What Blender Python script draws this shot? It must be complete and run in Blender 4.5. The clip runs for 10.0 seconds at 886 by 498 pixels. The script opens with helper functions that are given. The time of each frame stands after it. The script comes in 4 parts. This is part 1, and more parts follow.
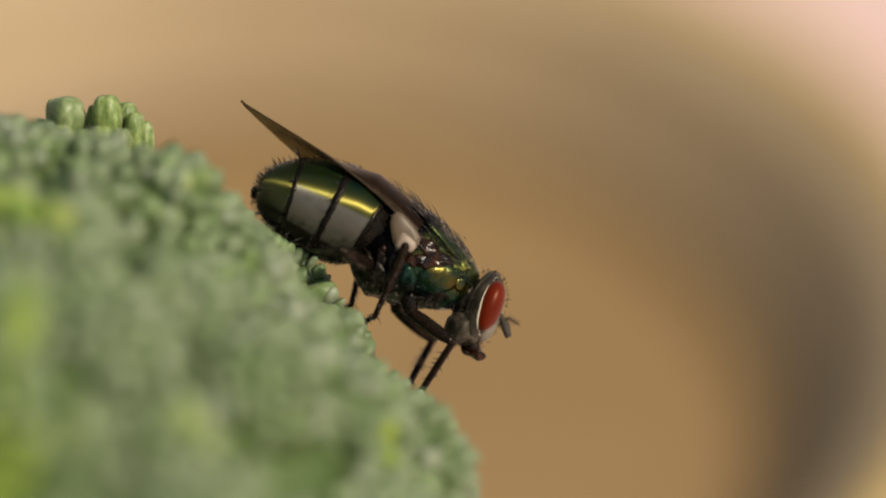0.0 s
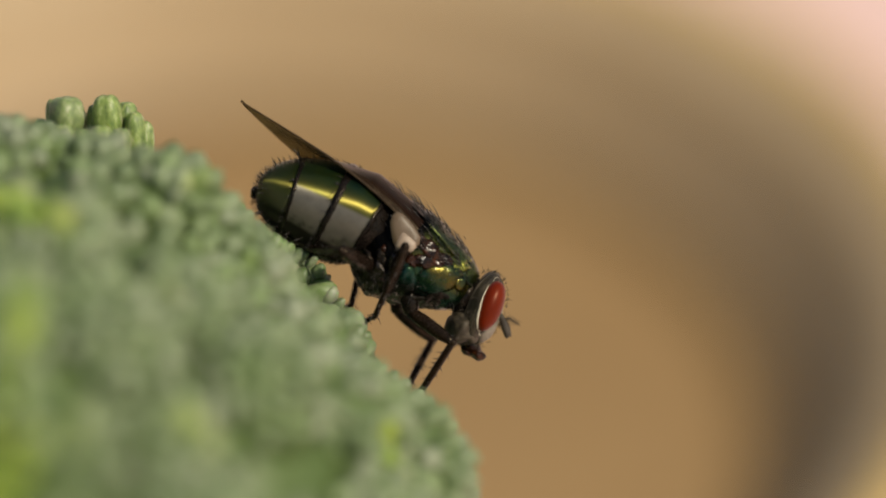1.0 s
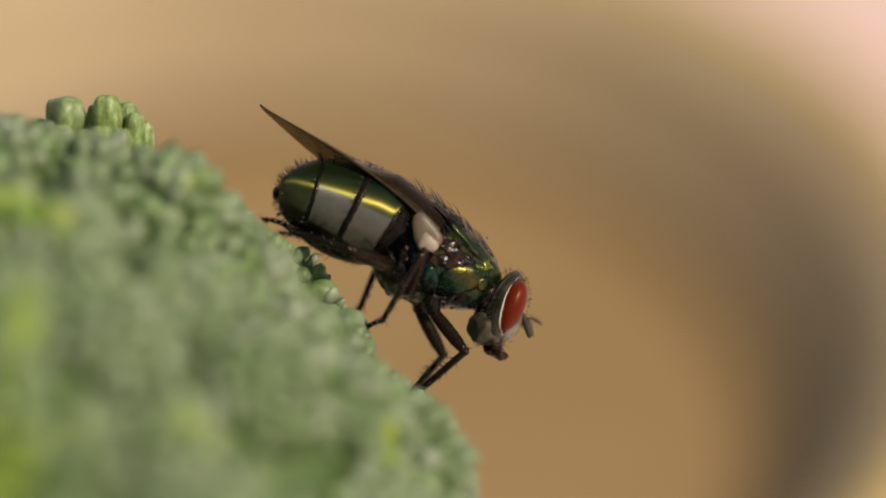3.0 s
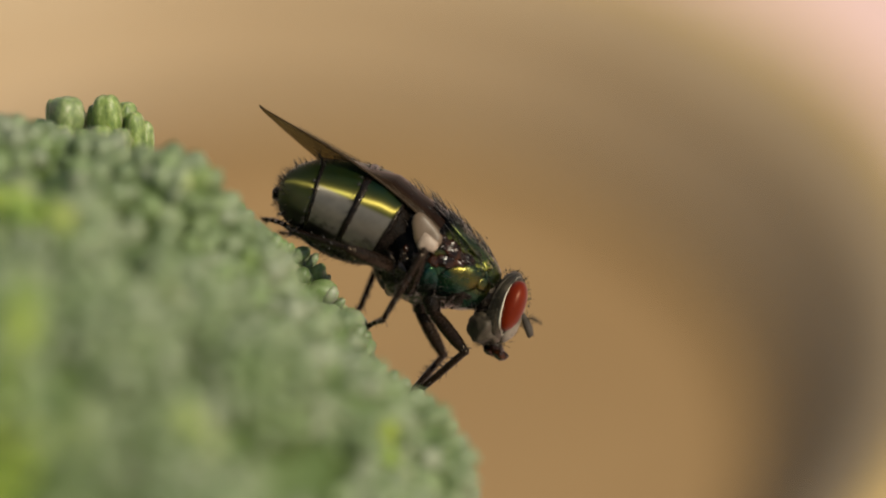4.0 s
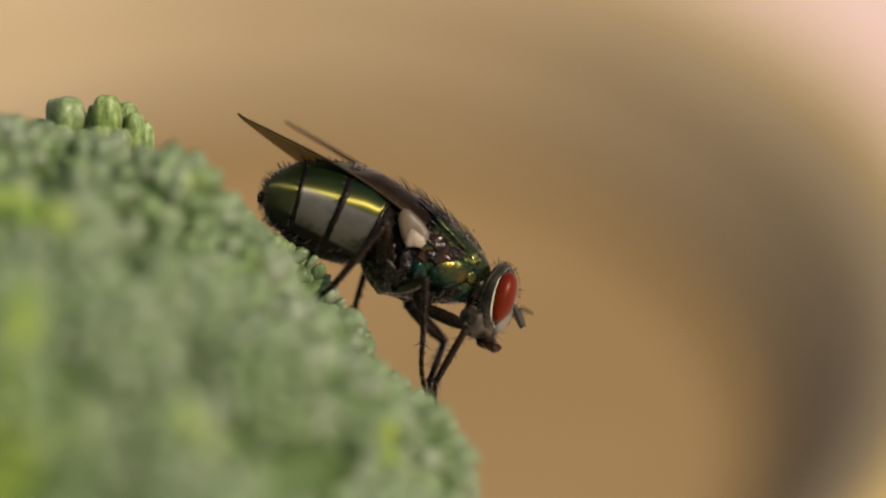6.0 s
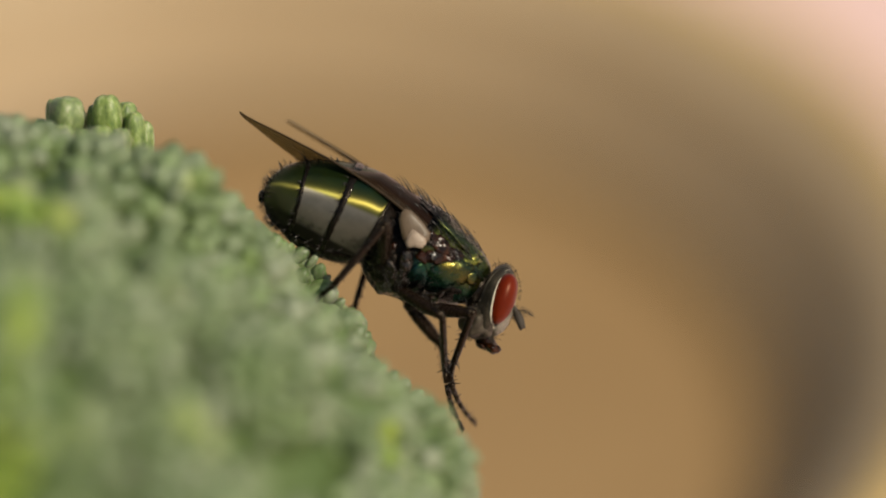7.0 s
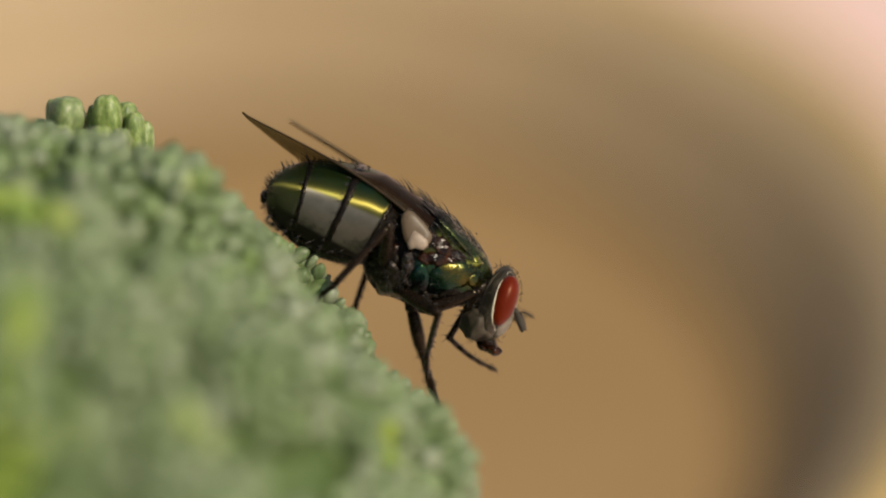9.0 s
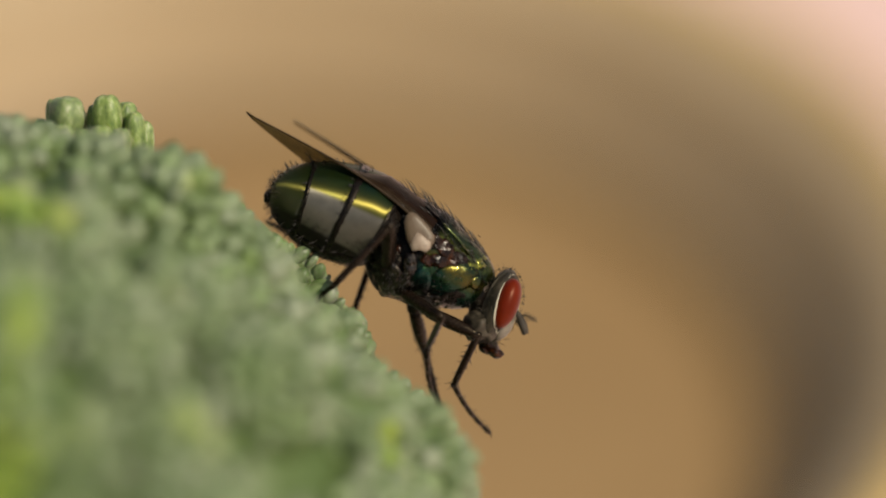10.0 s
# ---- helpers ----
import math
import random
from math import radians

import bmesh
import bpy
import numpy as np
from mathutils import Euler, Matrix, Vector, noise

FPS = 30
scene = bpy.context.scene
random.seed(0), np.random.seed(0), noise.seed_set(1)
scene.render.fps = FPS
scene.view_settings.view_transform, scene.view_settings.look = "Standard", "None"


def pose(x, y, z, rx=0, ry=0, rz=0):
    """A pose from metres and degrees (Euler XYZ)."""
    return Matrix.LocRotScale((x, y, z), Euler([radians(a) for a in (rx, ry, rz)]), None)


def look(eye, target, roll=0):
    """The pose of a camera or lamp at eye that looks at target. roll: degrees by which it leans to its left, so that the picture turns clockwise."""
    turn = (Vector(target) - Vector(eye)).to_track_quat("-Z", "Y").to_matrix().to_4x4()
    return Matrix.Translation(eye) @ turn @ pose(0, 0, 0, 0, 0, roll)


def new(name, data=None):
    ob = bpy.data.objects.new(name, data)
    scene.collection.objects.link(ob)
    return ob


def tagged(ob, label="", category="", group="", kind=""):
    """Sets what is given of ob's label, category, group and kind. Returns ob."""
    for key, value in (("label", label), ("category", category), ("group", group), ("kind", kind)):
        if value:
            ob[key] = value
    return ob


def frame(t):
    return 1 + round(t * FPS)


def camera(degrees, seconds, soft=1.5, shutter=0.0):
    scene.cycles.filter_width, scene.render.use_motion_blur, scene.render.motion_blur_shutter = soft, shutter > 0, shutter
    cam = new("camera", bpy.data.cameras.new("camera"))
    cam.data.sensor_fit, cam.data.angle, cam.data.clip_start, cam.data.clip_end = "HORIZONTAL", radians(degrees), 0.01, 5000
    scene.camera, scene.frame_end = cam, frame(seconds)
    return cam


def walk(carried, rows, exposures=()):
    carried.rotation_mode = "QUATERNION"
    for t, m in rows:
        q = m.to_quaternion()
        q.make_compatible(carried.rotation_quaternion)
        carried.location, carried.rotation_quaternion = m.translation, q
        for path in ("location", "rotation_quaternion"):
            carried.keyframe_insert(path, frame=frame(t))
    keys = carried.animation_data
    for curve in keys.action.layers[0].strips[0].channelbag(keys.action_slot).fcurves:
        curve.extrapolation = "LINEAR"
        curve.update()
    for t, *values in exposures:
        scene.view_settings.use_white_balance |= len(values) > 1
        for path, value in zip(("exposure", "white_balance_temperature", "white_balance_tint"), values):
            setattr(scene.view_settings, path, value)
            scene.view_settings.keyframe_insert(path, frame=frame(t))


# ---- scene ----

# A green fly cleans its legs on the edge of a broccoli floret; behind it a clay saucer on a pale pink table.
PITCH = 37.0        # the lens looks down by this much
DIST = 0.30         # from the lens to the plane of focus
HALF_W = 0.0135     # half the width of what is seen in the plane of focus
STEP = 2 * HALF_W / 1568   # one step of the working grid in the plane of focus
FOCUS = Vector((0, 0, 0.046))

RIGHT = Vector((1, 0, 0))
AHEAD = Vector((0, math.cos(radians(PITCH)), -math.sin(radians(PITCH))))
UPWARD = Vector((0, math.sin(radians(PITCH)), math.cos(radians(PITCH))))
EYE = FOCUS - AHEAD * DIST


def spot(x, y, d=0.0):
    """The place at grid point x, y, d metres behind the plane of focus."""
    k = STEP * (DIST + d) / DIST
    return FOCUS + RIGHT * (x - 784) * k + UPWARD * (441 - y) * k + AHEAD * d


cam = camera(math.degrees(2 * math.atan(HALF_W / DIST)), 10.0, soft=1.9, shutter=0.5)
cam.data.dof.use_dof = True
cam.data.dof.focus_distance = DIST - 0.0007
cam.data.dof.aperture_fstop = 21.0
walk(cam, [(0, look(EYE, FOCUS)), (10, look(EYE, FOCUS))], [(0, 0.0, 7300, 7), (10, 0.0, 7300, 7)])

# ---- light ----
SUN = (RIGHT * 0.52 + UPWARD * 0.41 - AHEAD * 0.75).normalized()
world = bpy.data.worlds.new("daylight")
scene.world = world
world.use_nodes = True
sky = world.node_tree.nodes.new("ShaderNodeTexSky")
sky.sky_type, sky.sun_disc = "NISHITA", False
sky.sun_elevation = math.asin(SUN.z)
sky.sun_rotation = math.atan2(SUN.x, SUN.y)
back = world.node_tree.nodes["Background"]
world.node_tree.links.new(sky.outputs[0], back.inputs[0])
back.inputs[1].default_value = 0.09
sun = new("sun", bpy.data.lights.new("sun", "SUN"))
sun.data.energy, sun.data.angle, sun.data.color = 3.5, radians(0.6), (1.0, 0.93, 0.82)
sun.matrix_world = look(FOCUS + SUN, FOCUS)


# ---- materials ----
def nodes_of(name):
    m = bpy.data.materials.new(name)
    m.use_nodes = True
    nt = m.node_tree
    return m, nt, nt.nodes["Principled BSDF"]


def add(nt, kind, **values):
    n = nt.nodes.new(kind)
    for k, v in values.items():
        n.inputs[k.replace("_", " ")].default_value = v
    return n


def ramp(nt, fac, stops):
    n = nt.nodes.new("ShaderNodeValToRGB")
    while len(n.color_ramp.elements) < len(stops):
        n.color_ramp.elements.new(0.5)
    for e, (p, c) in zip(n.color_ramp.elements, stops):
        e.position, e.color = p, (*c, 1)
    nt.links.new(fac, n.inputs[0])
    return n.outputs[0]


def blend(nt, fac, a, b, how="MIX"):
    n = nt.nodes.new("ShaderNodeMix")
    n.data_type, n.blend_type = "RGBA", how
    for sock, v in ((n.inputs[0], fac), (n.inputs[6], a), (n.inputs[7], b)):
        if isinstance(v, (int, float)):
            sock.default_value = v
        elif isinstance(v, tuple):
            sock.default_value = (*v, 1)
        else:
            nt.links.new(v, sock)
    return n.outputs[2]


def noisy(nt, scale, detail=4.0, rough=0.6):
    tc = nt.nodes.new("ShaderNodeTexCoord")
    n = add(nt, "ShaderNodeTexNoise", Scale=scale, Detail=detail, Roughness=rough)
    nt.links.new(tc.outputs["Object"], n.inputs["Vector"])
    return n.outputs["Fac"]


def along(nt, way, lo, hi):
    """0 to 1 as the object's own coordinate along way goes from lo to hi."""
    tc = nt.nodes.new("ShaderNodeTexCoord")
    d = nt.nodes.new("ShaderNodeVectorMath")
    d.operation = "DOT_PRODUCT"
    d.inputs[1].default_value = way
    nt.links.new(tc.outputs["Object"], d.inputs[0])
    r = nt.nodes.new("ShaderNodeMapRange")
    r.interpolation_type = "SMOOTHSTEP"
    r.inputs[1].default_value, r.inputs[2].default_value = lo, hi
    nt.links.new(d.outputs["Value"], r.inputs[0])
    return r.outputs[0]


def bumpy(nt, bsdf, height, strength, distance):
    b = nt.nodes.new("ShaderNodeBump")
    b.inputs["Strength"].default_value, b.inputs["Distance"].default_value = strength, distance
    nt.links.new(height, b.inputs["Height"])
    nt.links.new(b.outputs[0], bsdf.inputs["Normal"])
    nt.links.new(b.outputs[0], bsdf.inputs["Coat Normal"])


def surface(name, stops, scale, roughness=0.5, metal=0.0, bump=0.2, depth=1e-5, fine=6.0, coat=0.0, rough_span=0.15):
    """Noise at two scales drives colour, roughness and relief."""
    m, nt, b = nodes_of(name)
    large, small = noisy(nt, scale), noisy(nt, scale * fine, 3)
    both = nt.nodes.new("ShaderNodeMath")
    both.operation = "MULTIPLY_ADD"
    both.inputs[1].default_value = 0.35
    nt.links.new(small, both.inputs[0])
    half = nt.nodes.new("ShaderNodeMath")
    half.operation = "MULTIPLY"
    half.inputs[1].default_value = 0.65
    nt.links.new(large, half.inputs[0])
    nt.links.new(half.outputs[0], both.inputs[2])
    nt.links.new(ramp(nt, both.outputs[0], stops), b.inputs["Base Color"])
    r = nt.nodes.new("ShaderNodeMapRange")
    r.inputs[3].default_value, r.inputs[4].default_value = roughness - rough_span, roughness + rough_span
    nt.links.new(small, r.inputs[0])
    nt.links.new(r.outputs[0], b.inputs["Roughness"])
    b.inputs["Metallic"].default_value = metal
    b.inputs["Coat Weight"].default_value, b.inputs["Coat Roughness"].default_value = coat, 0.10
    if bump:
        bumpy(nt, b, small, bump, depth)
    return m


def shell_green(name, dusty):
    """Dark green tergites with a golden gloss along the body, and on some a dull silvery dust low on the flanks."""
    m, nt, b = nodes_of(name)
    tint = ramp(nt, noisy(nt, 900), [(0.3, (0.003, 0.009, 0.004)), (0.5, (0.008, 0.013, 0.003)), (0.7, (0.003, 0.009, 0.007))])
    gloss = ramp(nt, noisy(nt, 700), [(0.35, (0.78, 0.76, 0.20)), (0.65, (1.0, 0.82, 0.20))])
    flank = (-0.069, 0.0, -0.998)
    # gloss tint dimmed towards the back, painting in its darker reflection
    gloss = blend(nt, along(nt, flank, -1.05e-3, -0.50e-3), (0.20, 0.36, 0.16), gloss)
    if dusty:
        dust = along(nt, flank, -0.34e-3, -0.20e-3)
        speck = ramp(nt, noisy(nt, 5000, 5), [(0.3, (0.098, 0.088, 0.072)), (0.68, (0.066, 0.059, 0.048))])
        low = along(nt, flank, 0.30e-3, 0.80e-3)
        blots = ramp(nt, noisy(nt, 3000, 4, 0.7), [(0.52, (0, 0, 0)), (0.62, (1, 1, 1))])
        speck = blend(nt, blend(nt, low, (0, 0, 0), blots), speck, (0.014, 0.012, 0.010))
        tint = blend(nt, dust, tint, speck)
        gloss = blend(nt, dust, gloss, (0.9, 0.86, 0.72))
        # near-black tint and a dim gloss along the lower edge
        lower_edge = along(nt, (-0.157, 0.0, -0.988), 0.84e-3, 0.97e-3)
        tint, gloss = blend(nt, lower_edge, tint, (0.006, 0.005, 0.0045)), blend(nt, lower_edge, gloss, (0.16, 0.13, 0.11))
        r = nt.nodes.new("ShaderNodeMapRange")
        r.inputs[3].default_value, r.inputs[4].default_value = 0.44, 0.58
        nt.links.new(dust, r.inputs[0])
        nt.links.new(r.outputs[0], b.inputs["Roughness"])
    else:
        dust = along(nt, flank, -0.05e-3, 0.40e-3)
        tint = blend(nt, dust, tint, (0.030, 0.034, 0.022))
        lower_edge = along(nt, (-0.157, 0.0, -0.988), 0.66e-3, 0.92e-3)
        tint, gloss = blend(nt, lower_edge, tint, (0.006, 0.005, 0.0045)), blend(nt, lower_edge, gloss, (0.16, 0.13, 0.11))
        b.inputs["Roughness"].default_value = 0.46
    nt.links.new(tint, b.inputs["Base Color"])
    nt.links.new(gloss, b.inputs["Specular Tint"])
    b.inputs["IOR"].default_value = 1.75
    b.inputs["Specular IOR Level"].default_value = 1.0 if dusty else 0.66
    b.inputs["Anisotropic"].default_value = 1.0
    b.inputs["Anisotropic Rotation"].default_value = 0.25
    tan = nt.nodes.new("ShaderNodeTangent")
    tan.direction_type, tan.axis = "RADIAL", "X"
    nt.links.new(tan.outputs[0], b.inputs["Tangent"])
    bumpy(nt, b, noisy(nt, 16000, 3), 0.2, 6e-6)
    return m


def thorax_green():
    """Dark green shell, teal low on the flank, gold in the middle, black behind."""
    m, nt, b = nodes_of("thorax_shell")
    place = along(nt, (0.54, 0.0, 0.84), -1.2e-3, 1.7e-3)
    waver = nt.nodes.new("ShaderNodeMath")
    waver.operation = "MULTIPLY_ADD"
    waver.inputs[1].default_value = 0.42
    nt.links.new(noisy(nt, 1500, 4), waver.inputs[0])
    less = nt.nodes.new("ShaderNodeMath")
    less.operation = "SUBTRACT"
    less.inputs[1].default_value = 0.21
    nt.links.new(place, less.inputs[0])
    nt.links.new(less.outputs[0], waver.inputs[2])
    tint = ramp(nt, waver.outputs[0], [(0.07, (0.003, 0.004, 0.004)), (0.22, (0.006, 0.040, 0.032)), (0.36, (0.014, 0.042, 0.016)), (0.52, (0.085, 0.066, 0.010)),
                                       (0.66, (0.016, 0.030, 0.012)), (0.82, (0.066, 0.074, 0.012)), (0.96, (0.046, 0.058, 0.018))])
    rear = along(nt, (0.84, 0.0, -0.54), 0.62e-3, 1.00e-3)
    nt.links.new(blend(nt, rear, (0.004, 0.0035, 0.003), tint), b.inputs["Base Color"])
    b.inputs["Metallic"].default_value = 0.9
    b.inputs["Specular IOR Level"].default_value = 0.25
    r = nt.nodes.new("ShaderNodeMapRange")
    r.inputs[3].default_value, r.inputs[4].default_value = 0.16, 0.40
    nt.links.new(noisy(nt, 6000), r.inputs[0])
    nt.links.new(r.outputs[0], b.inputs["Roughness"])
    wet = nt.nodes.new("ShaderNodeMath")
    wet.operation = "MULTIPLY"
    wet.inputs[1].default_value = 0.32
    nt.links.new(rear, wet.inputs[0])
    nt.links.new(wet.outputs[0], b.inputs["Coat Weight"])
    b.inputs["Coat Roughness"].default_value = 0.06
    bumpy(nt, b, noisy(nt, 3000, 5, 0.66), 0.5, 4e-5)
    return m


def wing_film():
    m, nt, b = nodes_of("wing_membrane")
    clear = nt.nodes.new("ShaderNodeBsdfTransparent")
    nt.links.new(ramp(nt, noisy(nt, 1200), [(0.3, (0.80, 0.76, 0.62)), (0.7, (0.70, 0.65, 0.50))]), clear.inputs[0])
    root = along(nt, (1, 0, 0), -4.4e-3, -1.6e-3)
    nt.links.new(blend(nt, root, (0.085, 0.060, 0.034), (0.014, 0.0065, 0.0035)), b.inputs["Base Color"])
    b.inputs["Roughness"].default_value = 0.3
    b.inputs["Specular IOR Level"].default_value = 0.08
    b.inputs["Specular Tint"].default_value = (1.0, 0.82, 0.6, 1)
    mix = nt.nodes.new("ShaderNodeMixShader")
    dense = nt.nodes.new("ShaderNodeMapRange")
    dense.inputs[3].default_value, dense.inputs[4].default_value = 0.45, 0.94
    nt.links.new(root, dense.inputs[0])
    nt.links.new(dense.outputs[0], mix.inputs[0])
    nt.links.new(clear.outputs[0], mix.inputs[1])
    nt.links.new(b.outputs[0], mix.inputs[2])
    nt.links.new(mix.outputs[0], nt.nodes["Material Output"].inputs[0])
    bumpy(nt, b, noisy(nt, 3000), 0.5, 2e-5)
    return m


def bud_green(joined):
    """Waxy grey-green buds, some yellower; the tint drifts over the head."""
    m, nt, b = nodes_of("bud_skin_joined" if joined else "bud_skin")
    if joined:
        chance = nt.nodes.new("ShaderNodeNewGeometry").outputs["Random Per Island"]
    else:
        chance = nt.nodes.new("ShaderNodeObjectInfo").outputs["Random"]
    geo = nt.nodes.new("ShaderNodeNewGeometry")
    drift = add(nt, "ShaderNodeTexNoise", Scale=375.0, Detail=1.0)
    nt.links.new(geo.outputs["Position"], drift.inputs["Vector"])
    fine = add(nt, "ShaderNodeTexNoise", Scale=4500.0, Detail=4.0)
    nt.links.new(geo.outputs["Position"], fine.inputs["Vector"])
    waxy = ramp(nt, chance, [(0.0, (0.090, 0.134, 0.052)), (0.25, (0.130, 0.180, 0.078)), (0.5, (0.178, 0.210, 0.130)), (0.75, (0.152, 0.222, 0.078)), (1.0, (0.260, 0.290, 0.198))])
    fresh = ramp(nt, chance, [(0.0, (0.12, 0.21, 0.022)), (0.5, (0.23, 0.33, 0.032)), (1.0, (0.37, 0.43, 0.07))])
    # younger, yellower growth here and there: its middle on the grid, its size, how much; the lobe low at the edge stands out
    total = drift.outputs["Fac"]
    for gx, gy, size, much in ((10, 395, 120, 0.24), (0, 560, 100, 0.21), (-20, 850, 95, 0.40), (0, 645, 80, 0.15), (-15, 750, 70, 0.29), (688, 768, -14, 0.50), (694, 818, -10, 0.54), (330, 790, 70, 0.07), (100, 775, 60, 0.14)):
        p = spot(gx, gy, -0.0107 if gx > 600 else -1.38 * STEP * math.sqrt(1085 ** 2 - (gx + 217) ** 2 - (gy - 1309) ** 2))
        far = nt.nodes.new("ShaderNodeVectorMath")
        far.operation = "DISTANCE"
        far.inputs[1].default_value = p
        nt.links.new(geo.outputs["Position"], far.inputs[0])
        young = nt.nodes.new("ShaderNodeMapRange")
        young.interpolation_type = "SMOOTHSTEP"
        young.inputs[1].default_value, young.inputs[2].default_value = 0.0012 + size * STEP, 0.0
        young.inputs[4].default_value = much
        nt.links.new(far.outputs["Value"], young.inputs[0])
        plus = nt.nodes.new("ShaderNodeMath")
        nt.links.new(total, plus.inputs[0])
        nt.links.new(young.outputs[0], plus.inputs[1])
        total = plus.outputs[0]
    ahead = nt.nodes.new("ShaderNodeVectorMath")
    ahead.operation = "DOT_PRODUCT"
    ahead.inputs[1].default_value = AHEAD
    nt.links.new(geo.outputs["Position"], ahead.inputs[0])
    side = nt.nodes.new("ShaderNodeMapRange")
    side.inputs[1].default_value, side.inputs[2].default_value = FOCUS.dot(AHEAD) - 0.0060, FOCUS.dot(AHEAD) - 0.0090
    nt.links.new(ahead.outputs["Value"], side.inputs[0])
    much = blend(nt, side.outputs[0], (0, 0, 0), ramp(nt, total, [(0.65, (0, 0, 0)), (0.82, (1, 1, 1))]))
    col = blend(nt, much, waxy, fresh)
    col = blend(nt, ramp(nt, fine.outputs["Fac"], [(0.44, (0, 0, 0)), (0.74, (0.42, 0.42, 0.42))]), col, (0.335, 0.395, 0.235))
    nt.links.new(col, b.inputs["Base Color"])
    b.inputs["Roughness"].default_value = 0.46
    b.inputs["Subsurface Weight"].default_value = 0.0 if joined else 0.3
    b.inputs["Subsurface Radius"].default_value = (0.4, 0.8, 0.2)
    b.inputs["Subsurface Scale"].default_value = 0.0004
    bumpy(nt, b, fine.outputs["Fac"], 0.6, 4e-5)
    return m


def open_green():
    """Fresh green sepals with pale yellow-green streaks along them."""
    m, nt, b = nodes_of("open_bud_skin")
    tc = nt.nodes.new("ShaderNodeTexCoord")
    long = nt.nodes.new("ShaderNodeMapping")
    long.inputs["Scale"].default_value = (0.7, 0.7, 0.5)
    nt.links.new(tc.outputs["Object"], long.inputs[0])
    info = nt.nodes.new("ShaderNodeObjectInfo")
    nt.links.new(info.outputs["Random"], long.inputs["Location"])
    streak = add(nt, "ShaderNodeTexNoise", Scale=3.2, Detail=6.0, Roughness=0.62)
    nt.links.new(long.outputs[0], streak.inputs["Vector"])
    col = ramp(nt, streak.outputs["Fac"], [(0.34, (0.075, 0.125, 0.030)), (0.45, (0.170, 0.240, 0.065)), (0.54, (0.260, 0.340, 0.095)), (0.64, (0.46, 0.50, 0.29))])
    grey = ramp(nt, info.outputs["Random"], [(0.2, (0, 0, 0)), (1.0, (0.5, 0.5, 0.5))])
    nt.links.new(blend(nt, grey, col, (0.19, 0.22, 0.14)), b.inputs["Base Color"])
    b.inputs["Roughness"].default_value = 0.42
    b.inputs["Subsurface Weight"].default_value = 0.15
    b.inputs["Subsurface Radius"].default_value = (0.4, 0.8, 0.2)
    b.inputs["Subsurface Scale"].default_value = 0.0004
    bumpy(nt, b, streak.outputs["Fac"], 0.5, 4e-5)
    return m


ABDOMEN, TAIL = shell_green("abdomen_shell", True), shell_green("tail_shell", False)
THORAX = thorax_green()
WING = wing_film()
BLACK = surface("black_cuticle", [(0.3, (0.003, 0.0025, 0.002)), (0.7, (0.011, 0.008, 0.0065))], 3000, 0.26, 0.0, 0.55, 4e-5, 3.0, 0.12)
LEG = surface("leg_cuticle", [(0.3, (0.003, 0.0021, 0.0015)), (0.7, (0.0170, 0.0100, 0.0066))], 3000, 0.26, 0.0, 0.4, 1e-5)
BLACK.node_tree.nodes["Principled BSDF"].inputs["Specular IOR Level"].default_value = 0.15
LEG.node_tree.nodes["Principled BSDF"].inputs["Specular IOR Level"].default_value = 0.24
for dark in (LEG, BLACK):
    dark.node_tree.nodes["Principled BSDF"].inputs["Specular Tint"].default_value = (1.0, 0.80, 0.58, 1)
HAIR = surface("bristle_black", [(0.3, (0.008, 0.007, 0.006)), (0.7, (0.03, 0.024, 0.02))], 5000, 0.4, 0, 0)
WET = surface("wet_black_cuticle", [(0.38, (0.003, 0.0022, 0.0018)), (0.62, (0.009, 0.0055, 0.004)), (0.75, (0.020, 0.011, 0.007))], 2600, 0.17, 0.0, 0.8, 5e-5, 3.0, 0.35, 0.08)
WET.node_tree.nodes["Principled BSDF"].inputs["Specular Tint"].default_value = (1.0, 0.82, 0.66, 1)
ANTENNA = surface("antenna_brown", [(0.3, (0.018, 0.014, 0.010)), (0.7, (0.060, 0.046, 0.032))], 4000, 0.75, 0.0, 0.4, 1e-5)
EYE_RED = surface("eye_red", [(0.3, (0.085, 0.0075, 0.002)), (0.7, (0.155, 0.0145, 0.003))], 1500, 0.36, 0.0, 0.25, 6e-6, 30.0)
EYE_RED.node_tree.nodes["Principled BSDF"].inputs["Specular IOR Level"].default_value = 0.24
EYE_RED.node_tree.nodes["Principled BSDF"].inputs["Specular Tint"].default_value = (1.0, 0.62, 0.45, 1)
HEAD = surface("head_dust", [(0.32, (0.020, 0.015, 0.009)), (0.47, (0.042, 0.032, 0.019)), (0.62, (0.085, 0.066, 0.042))], 1700, 0.6, 0.0, 0.5, 2e-5)
SILVER = surface("face_dust", [(0.3, (0.12, 0.104, 0.078)), (0.7, (0.30, 0.265, 0.205))], 2500, 0.5, 0.0, 0.5, 2e-5)
CREAM = surface("pale_border", [(0.3, (0.42, 0.37, 0.27)), (0.7, (0.66, 0.60, 0.46))], 3000, 0.5, 0.0, 0.3, 1e-5)
# the shoulder's bright glint is put into this gold base colour
GOLD = surface("shoulder_glint", [(0.35, (0.03, 0.060, 0.010)), (0.6, (0.19, 0.18, 0.025))], 2600, 0.28, 0.8, 0.7, 4e-5, 3.0, 0.4)
VEIN = surface("wing_vein", [(0.3, (0.020, 0.012, 0.007)), (0.7, (0.055, 0.036, 0.020))], 3000, 0.6, 0, 0)
VEIN.node_tree.nodes["Principled BSDF"].inputs["Specular IOR Level"].default_value = 0.12
